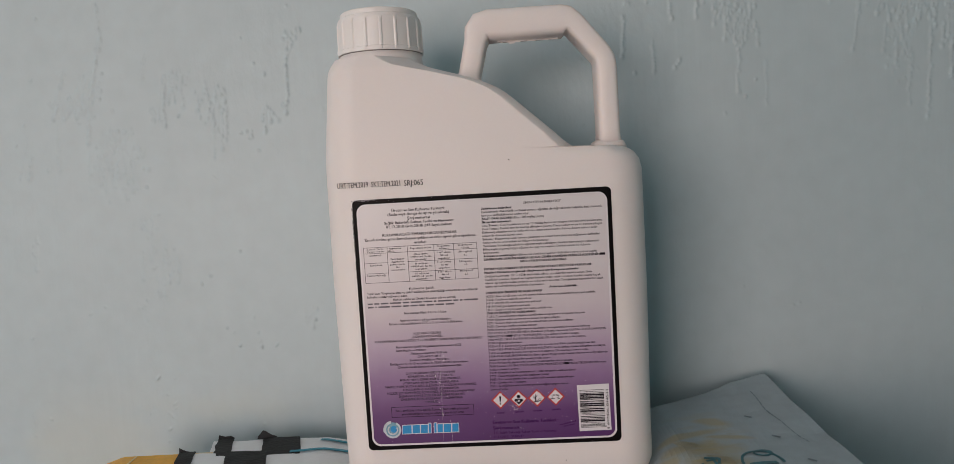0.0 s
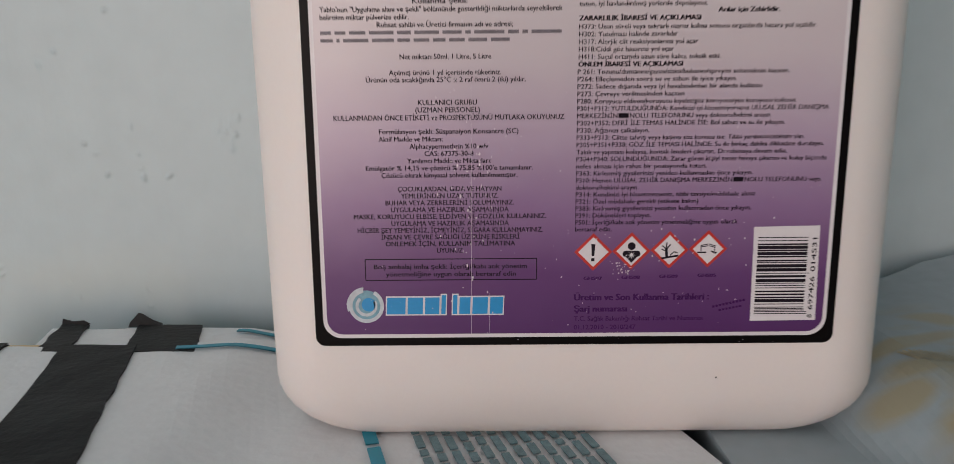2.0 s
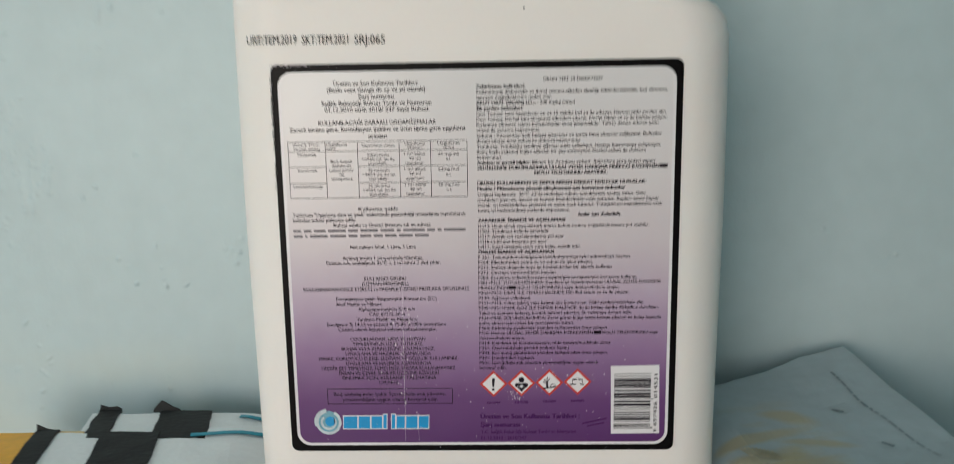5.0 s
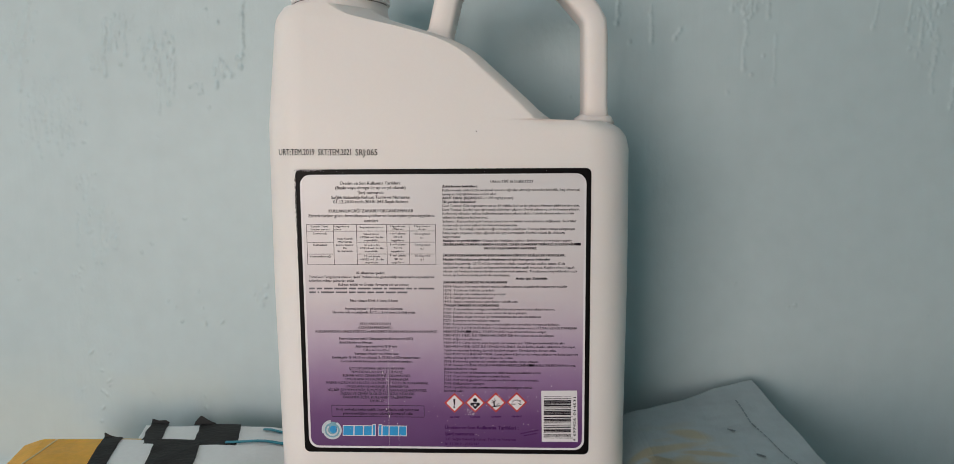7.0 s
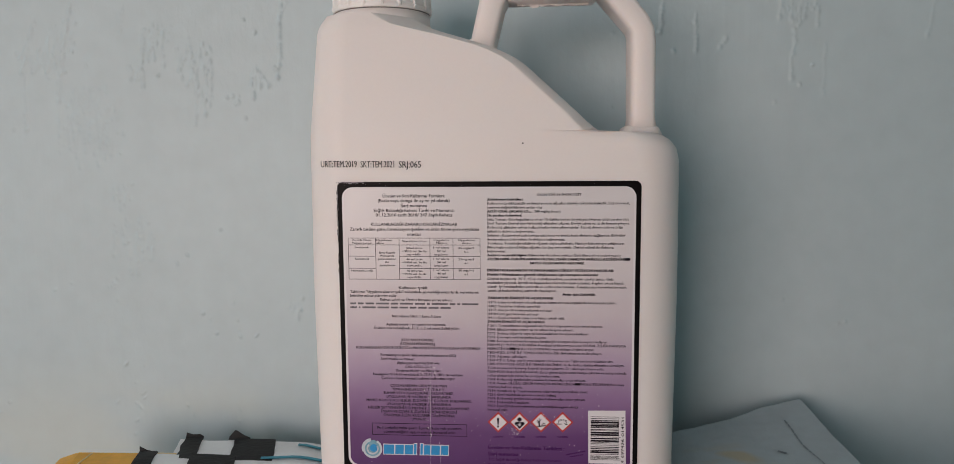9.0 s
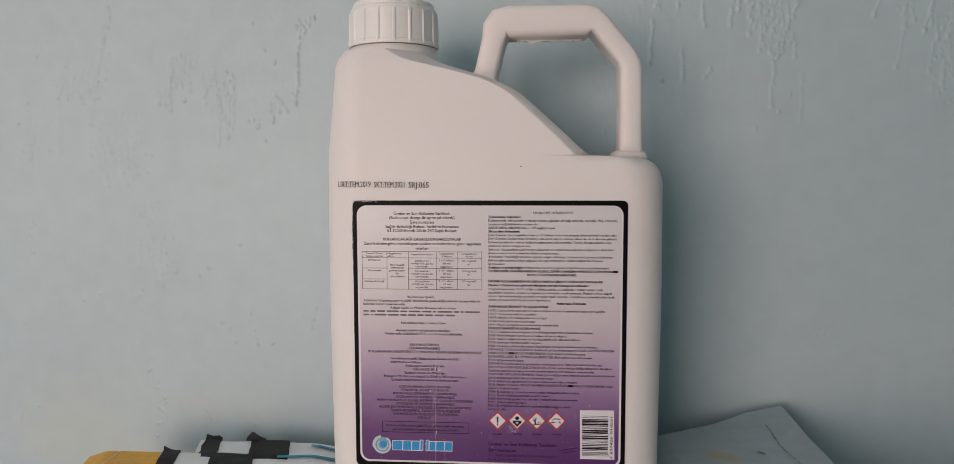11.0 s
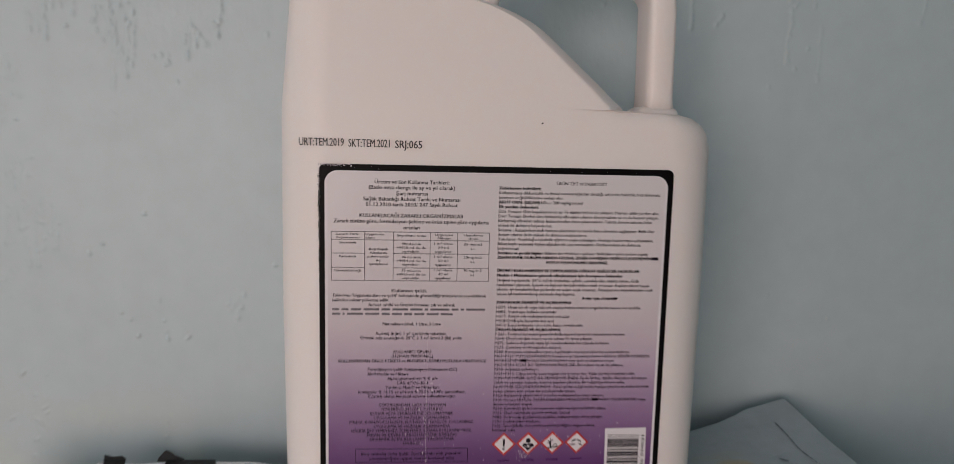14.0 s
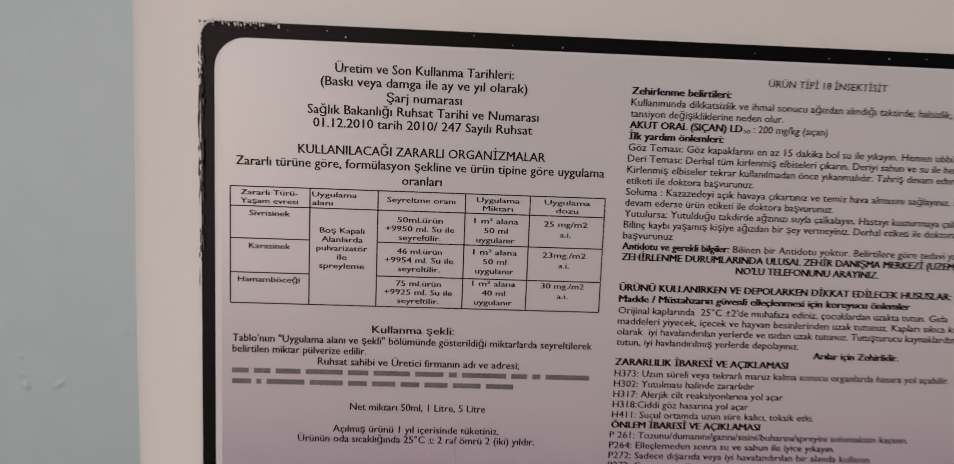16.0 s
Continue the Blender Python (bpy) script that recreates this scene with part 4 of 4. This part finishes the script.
def right_bag():
    nx, ny, top = 56, 70, []
    for j in range(ny + 1):
        for i in range(nx + 1):
            x = 0.046 + (0.211 - 0.046) * i / nx
            yb = float(np.interp(x, [0.046, 0.085, 0.113, 0.130, 0.155, 0.182, 0.211], [0.060, 0.080, 0.0985, 0.103, 0.1135, 0.1275, 0.1365]))
            y = -0.25 + (yb + 0.25) * j / ny
            xx = x + 0.006 * min(1.0, max(0.0, (yb - y) / 0.1)) * (i / nx) ** 3
            top.append((xx, y, right_z(xx, y)))
    n = len(top)
    low = [(a, b, -0.0335) for a, b, c in top]
    f = []
    for j in range(ny):
        for i in range(nx):
            q = j * (nx + 1) + i
            f.append((q, q + 1, q + nx + 2, q + nx + 1))
            f.append((n + q, n + q + nx + 1, n + q + nx + 2, n + q + 1))
    rim = [i for i in range(nx + 1)] + [j * (nx + 1) + nx for j in range(1, ny + 1)] + [ny * (nx + 1) + i for i in range(nx - 1, -1, -1)] + [j * (nx + 1) for j in range(ny - 1, 0, -1)]
    for k in range(len(rim)):
        a, b = rim[k], rim[(k + 1) % len(rim)]
        f.append((a, n + a, n + b, b))
    return top + low, f


bag = empty("printed_mailer", (0.14, -0.06, -0.034), "creased blue-grey plastic mailer with worn gold printing", "mailer bag")
part("film", right_bag(), BAG, bag)
yy = 0.106
while yy > 0.018:                            # a slanting row of small words, fading to the front
    d = rp.uniform(0.002, 0.007)
    part("printed_word", ribbon(right_z, [(0.1905 + 0.16 * max(0.0, 0.075 - yy), yy), (0.1905 + 0.16 * max(0.0, 0.075 - yy + d), yy - d)], 0.0009 if yy > 0.065 else 0.0005, 0.0005), GREYINK, bag)
    yy -= d + 0.0015
for px, py in ((0.1730, 0.065), (0.1810, 0.033), (0.1880, -0.007)):
    part("printed_dash", ribbon(right_z, [(px, py), (px + 0.0040, py - 0.0036)], 0.0016, 0.0005), GREYINK, bag)
for cx, cy, n in ((0.1160, 0.0290, 9), (0.1310, 0.0045, 9)):
    for k in range(n):
        part("gold_stroke", ribbon(right_z, [(cx + 0.0015 * k, cy - 0.0006 * k), (cx + 0.0015 * k + 0.0025, cy - 0.009 - 0.0006 * k)], 0.0006, 0.0005), GOLD, bag)
part("teal_arc", ribbon(right_z, [(0.1610 + 0.0120 * math.cos(k * 0.21), -0.0110 + 0.0170 * math.sin(k * 0.21)) for k in range(16)], 0.0016, 0.0006), TEALPRINT, bag, "teal printed arc")
part("teal_eye", ribbon(right_z, [(0.1648 + 0.0052 * math.cos(k * 0.4), 0.0030 + 0.0042 * math.sin(k * 0.4)) for k in range(17)], 0.0012, 0.0006), TEALPRINT, bag, "teal printed loop")
part("teal_bar", ribbon(right_z, [(0.1525 + 0.004 * k, -0.0130 + 0.0003 * k) for k in range(5)], 0.0042, 0.0006), TEALPRINT, bag, "teal printed bar")
for px, py, dx, dy in ((0.1285, -0.005, 0.008, 0.002), (0.1325, 0.000, 0.001, -0.010), (0.1280, -0.001, 0.009, -0.001), (0.1350, -0.009, 0.002, 0.007), (0.1225, -0.014, 0.007, 0.004), (0.1250, -0.008, 0.002, -0.009)):
    part("teal_stroke", ribbon(right_z, [(px, py), (px + dx, py + dy)], 0.0016, 0.0006), TEALPRINT, bag)

# ---------------------------------------------------------------- runs, drips and lumps of plaster under the paint
def plaster_relief():
    """Relief of the visible stretch of wall: beaded runs, clusters of lumps, a few lone nubs; it dies out at its edges."""
    rw = np.random.RandomState(11)
    x0, x1, z0, z1, step = -0.66, 0.76, -0.10, 0.43, 0.00095
    xs, zs = np.arange(x0, x1, step), np.arange(z0, z1, step)
    h = np.zeros((len(zs), len(xs)))

    def lump(x, z, sx, sz, tall, lean=0.0):
        i0, i1 = int((x - 3 * sx - x0) / step), int((x + 3 * sx - x0) / step) + 2
        j0, j1 = int((z - 3 * sz - z0) / step), int((z + 3 * sz - z0) / step) + 2
        i0, j0 = max(0, i0), max(0, j0)
        if i1 <= i0 or j1 <= j0:
            return
        gx, gz = np.meshgrid(xs[i0:i1] - x, zs[j0:j1] - z)
        if gx.size:
            h[j0:j1, i0:i1] = np.maximum(h[j0:j1, i0:i1], tall * np.exp(-((gx - lean * gz) / sx) ** 2 - (gz / sz) ** 2))

    def run(xa, za, xb, zb, tall, beads=0.9, wide=0.0009):
        """A trickle from (xa, za) down to (xb, zb): a thin uneven ridge with beads on it."""
        long = math.hypot(xb - xa, zb - za)
        lean = (xb - xa) / (zb - za)
        n = max(2, int(long / 0.0030))
        side, keep = 0.0, 1.0
        for k in range(n + 1):
            u = k / n
            side += rw.normal(0, 0.00036)
            keep = 0.75 * keep + 0.25 * rw.uniform(0.0, 1.3)
            x, z = xa + (xb - xa) * u + side, za + (zb - za) * u
            lump(x, z, wide * rw.uniform(0.75, 1.2), 0.0030, tall * 0.70 * keep, lean)
            if rw.rand() < beads * 0.6:
                lump(x + rw.normal(0, 0.0006), z, rw.uniform(0.0011, 0.0016), rw.uniform(0.0014, 0.0026), tall * rw.uniform(0.6, 1.2))
        lump(xb + side, zb, 0.0014, 0.0022, tall * 1.1)

    def cluster(xa, xb, za, zb, n, tall):
        """Lumps and short trickles gathered about the middle of an area."""
        for k in range(n):
            x = (xa + xb) / 2 + (xb - xa) * 0.5 * float(np.clip(rw.normal(0, 0.55), -1.1, 1.1))
            z = za + (zb - za) * rw.rand() ** 0.75
            if rw.rand() < 0.22:
                run(x, z, x + rw.normal(0, 0.0016), z - rw.uniform(0.006, 0.022), tall * 0.8, 0.5)
            else:
                lump(x, z, rw.uniform(0.0009, 0.0014), rw.uniform(0.0010, 0.0024), tall * rw.uniform(0.3, 1.0), rw.normal(-0.05, 0.15))

    for xa, za, xb, zb, tall in ((-0.344, 0.385, -0.347, 0.322, 0.8), (-0.347, 0.322, -0.362, 0.240, 0.9), (-0.379, 0.303, -0.389, 0.263, 0.9), (-0.389, 0.263, -0.389, 0.217, 0.7), (-0.418, 0.246, -0.428, 0.211, 0.6), (-0.416, 0.232, -0.421, 0.210, 0.8),
                                 (-0.287, 0.294, -0.292, 0.264, 0.8), (-0.165, 0.327, -0.176, 0.303, 0.9), (-0.176, 0.303, -0.181, 0.256, 1.1), (-0.251, 0.287, -0.246, 0.247, 0.7), (-0.246, 0.247, -0.246, 0.220, 0.5), (-0.303, 0.314, -0.306, 0.294, 0.5), (-0.233, 0.262, -0.236, 0.235, 0.6),
                                 (-0.456, 0.344, -0.460, 0.235, 0.7), (-0.444, 0.251, -0.447, 0.221, 0.6), (-0.440, -0.010, -0.440, -0.030, 0.7)):
        run(xa, za, xb, zb, tall * 0.00095, 1.1, 0.0008)
    for xa, za, xb, zb, tall in ((0.239, 0.333, 0.222, 0.292, 0.9), (0.222, 0.292, 0.218, 0.250, 0.8), (0.124, 0.319, 0.120, 0.286, 1.0), (0.148, 0.296, 0.148, 0.272, 0.9), (0.170, 0.280, 0.166, 0.274, 0.9), (0.163, 0.390, 0.164, 0.316, 0.9), (0.146, 0.390, 0.145, 0.332, 0.8), (0.128, 0.390, 0.128, 0.332, 0.8),
                                 (0.305, 0.349, 0.300, 0.322, 0.9), (0.344, 0.333, 0.340, 0.309, 1.0), (0.324, 0.323, 0.317, 0.280, 0.7), (0.394, 0.296, 0.393, 0.278, 0.8), (0.401, 0.320, 0.399, 0.255, 1.1), (0.383, 0.294, 0.379, 0.219, 0.8), (0.368, 0.272, 0.365, 0.231, 0.6), (0.416, 0.211, 0.411, 0.189, 0.8)):
        run(xa, za, xb, zb, tall * 0.00085, 1.0, 0.0008)
    for xa, za, xb, zb, tall in ((0.195, 0.349, 0.199, 0.322, 0.9), (0.186, 0.359, 0.185, 0.316, 0.8), (0.252, 0.385, 0.252, 0.341, 0.8), (0.274, 0.370, 0.272, 0.352, 0.9), (0.264, 0.375, 0.262, 0.352, 0.9), (0.385, 0.350, 0.385, 0.323, 0.9), (0.244, 0.273, 0.244, 0.238, 0.4), (0.334, 0.366, 0.333, 0.354, 1.6), (0.175, 0.375, 0.174, 0.349, 0.8)):
        run(xa, za, xb, zb, tall * 0.00085, 1.0, 0.0008)
    for xa, xb, za, zb, n, tall in ((-0.361, -0.311, 0.196, 0.250, 110, 0.42), (-0.286, -0.262, 0.284, 0.298, 22, 0.5), (-0.259, -0.231, 0.242, 0.283, 45, 0.5), (-0.221, -0.207, 0.235, 0.242, 8, 0.6), (-0.203, -0.189, 0.252, 0.264, 12, 0.6), (-0.394, -0.369, 0.258, 0.281, 26, 0.55), (-0.377, -0.339, 0.257, 0.303, 34, 0.5),
                                    (-0.307, -0.287, 0.256, 0.268, 10, 0.5), (-0.179, -0.162, 0.319, 0.328, 9, 0.6), (-0.319, -0.290, 0.111, 0.144, 34, 0.42), (-0.321, -0.303, 0.156, 0.172, 14, 0.4), (-0.330, -0.320, 0.074, 0.094, 10, 0.4), (-0.177, -0.163, 0.063, 0.081, 14, 0.4), (-0.425, -0.417, 0.138, 0.157, 10, 0.4)):
        cluster(xa, xb, za, zb, n, tall * 0.0019)
    for xa, xb, za, zb, n, tall in ((0.108, 0.129, 0.335, 0.395, 60, 0.65), (0.138, 0.175, 0.346, 0.395, 60, 0.6), (0.185, 0.237, 0.335, 0.395, 170, 0.75), (0.203, 0.236, 0.295, 0.338, 90, 0.55), (0.262, 0.290, 0.354, 0.395, 36, 0.7), (0.299, 0.316, 0.341, 0.395, 40, 0.65), (0.344, 0.407, 0.333, 0.395, 260, 0.8),
                                    (0.346, 0.409, 0.308, 0.334, 90, 0.65), (0.347, 0.370, 0.247, 0.299, 45, 0.5), (0.399, 0.410, 0.297, 0.326, 18, 0.8), (0.319, 0.328, 0.317, 0.349, 18, 0.5), (0.410, 0.700, 0.240, 0.395, 420, 0.7), (-0.640, -0.480, 0.200, 0.390, 160, 0.4)):
        cluster(xa, xb, za, zb, n, tall * 0.0014)
    for k in range(9):                       # trickles that hang from above
        x = rw.uniform(0.34, 0.62)
        z = rw.uniform(0.330, 0.385)
        run(x, z, x - rw.uniform(0.0, 0.008), z - rw.uniform(0.020, 0.070), 0.0008 * rw.uniform(0.5, 0.9), 0.9)
    for k in range(34):                      # lone nubs
        lump(rw.uniform(-0.62, 0.70), rw.uniform(-0.04, 0.38), rw.uniform(0.0010, 0.0015), rw.uniform(0.0011, 0.0020), rw.uniform(0.0004, 0.0011))
    for x, z in ((-0.269, 0.106), (-0.260, 0.113), (-0.361, 0.089), (-0.376, 0.083), (-0.249, 0.064), (-0.243, 0.059), (-0.238, 0.047), (-0.219, 0.050), (-0.218, 0.045), (-0.204, 0.046), (-0.302, 0.019), (-0.318, 0.020), (-0.310, 0.004), (-0.304, -0.005), (-0.303, -0.009), (-0.310, -0.014), (-0.307, -0.017),
                 (-0.311, -0.029), (-0.313, -0.041), (-0.327, -0.013), (-0.266, -0.015), (-0.261, -0.023), (-0.434, 0.063), (-0.424, -0.015), (-0.221, -0.028), (-0.221, -0.018), (-0.220, 0.058), (-0.400, 0.353), (-0.410, 0.299), (-0.421, 0.259), (-0.430, 0.241), (-0.402, 0.217), (-0.312, 0.197), (-0.277, 0.259), (-0.215, 0.324), (-0.205, 0.301), (-0.196, 0.291), (-0.249, 0.202), (-0.206, 0.224)):
        lump(x, z, rw.uniform(0.0009, 0.0014), rw.uniform(0.0010, 0.0021), rw.uniform(0.0005, 0.0011), rw.normal(0, 0.4))
    gx, gz = np.meshgrid(xs, zs)
    edge = np.clip(np.minimum(np.minimum(gx - x0, xs[-1] - gx), np.minimum(gz - z0, zs[-1] - gz)) / 0.04, 0, 1)
    edge = edge * edge * (3 - 2 * edge)
    co = np.stack((0.0023 + gx * 0.906, WY + 0.0004 - edge * 0.0007 - h * edge, 0.0184 + gz * 0.906), axis=-1).reshape(-1, 3)
    nz, nx = h.shape
    a = (np.arange(nz - 1)[:, None] * nx + np.arange(nx - 1)[None, :]).ravel()
    quads = np.stack((a, a + 1, a + nx + 1, a + nx), axis=-1).astype(np.int32)
    me = bpy.data.meshes.new("plaster_relief")
    me.vertices.add(len(co))
    me.vertices.foreach_set("co", co.astype(np.float32).ravel())
    me.loops.add(quads.size)
    me.loops.foreach_set("vertex_index", quads.ravel())
    me.polygons.add(len(quads))
    me.polygons.foreach_set("loop_start", np.arange(0, quads.size, 4, dtype=np.int32))
    me.update(calc_edges=True)
    me.shade_smooth()
    me.materials.append(WALL)
    ob = new("plaster_relief", me)
    ob.parent = wall
    return ob


plaster_relief()

# specks of dirt on the can
for x, z, r in ((18.5, 199.5, 0.42), (44.0, 12.5, 0.30)):
    part("dirt_speck", sheet(disc(x, z, r, 9), -0.00012 + (0.0006 if z > 205 else 0.0)), STAMP, body)
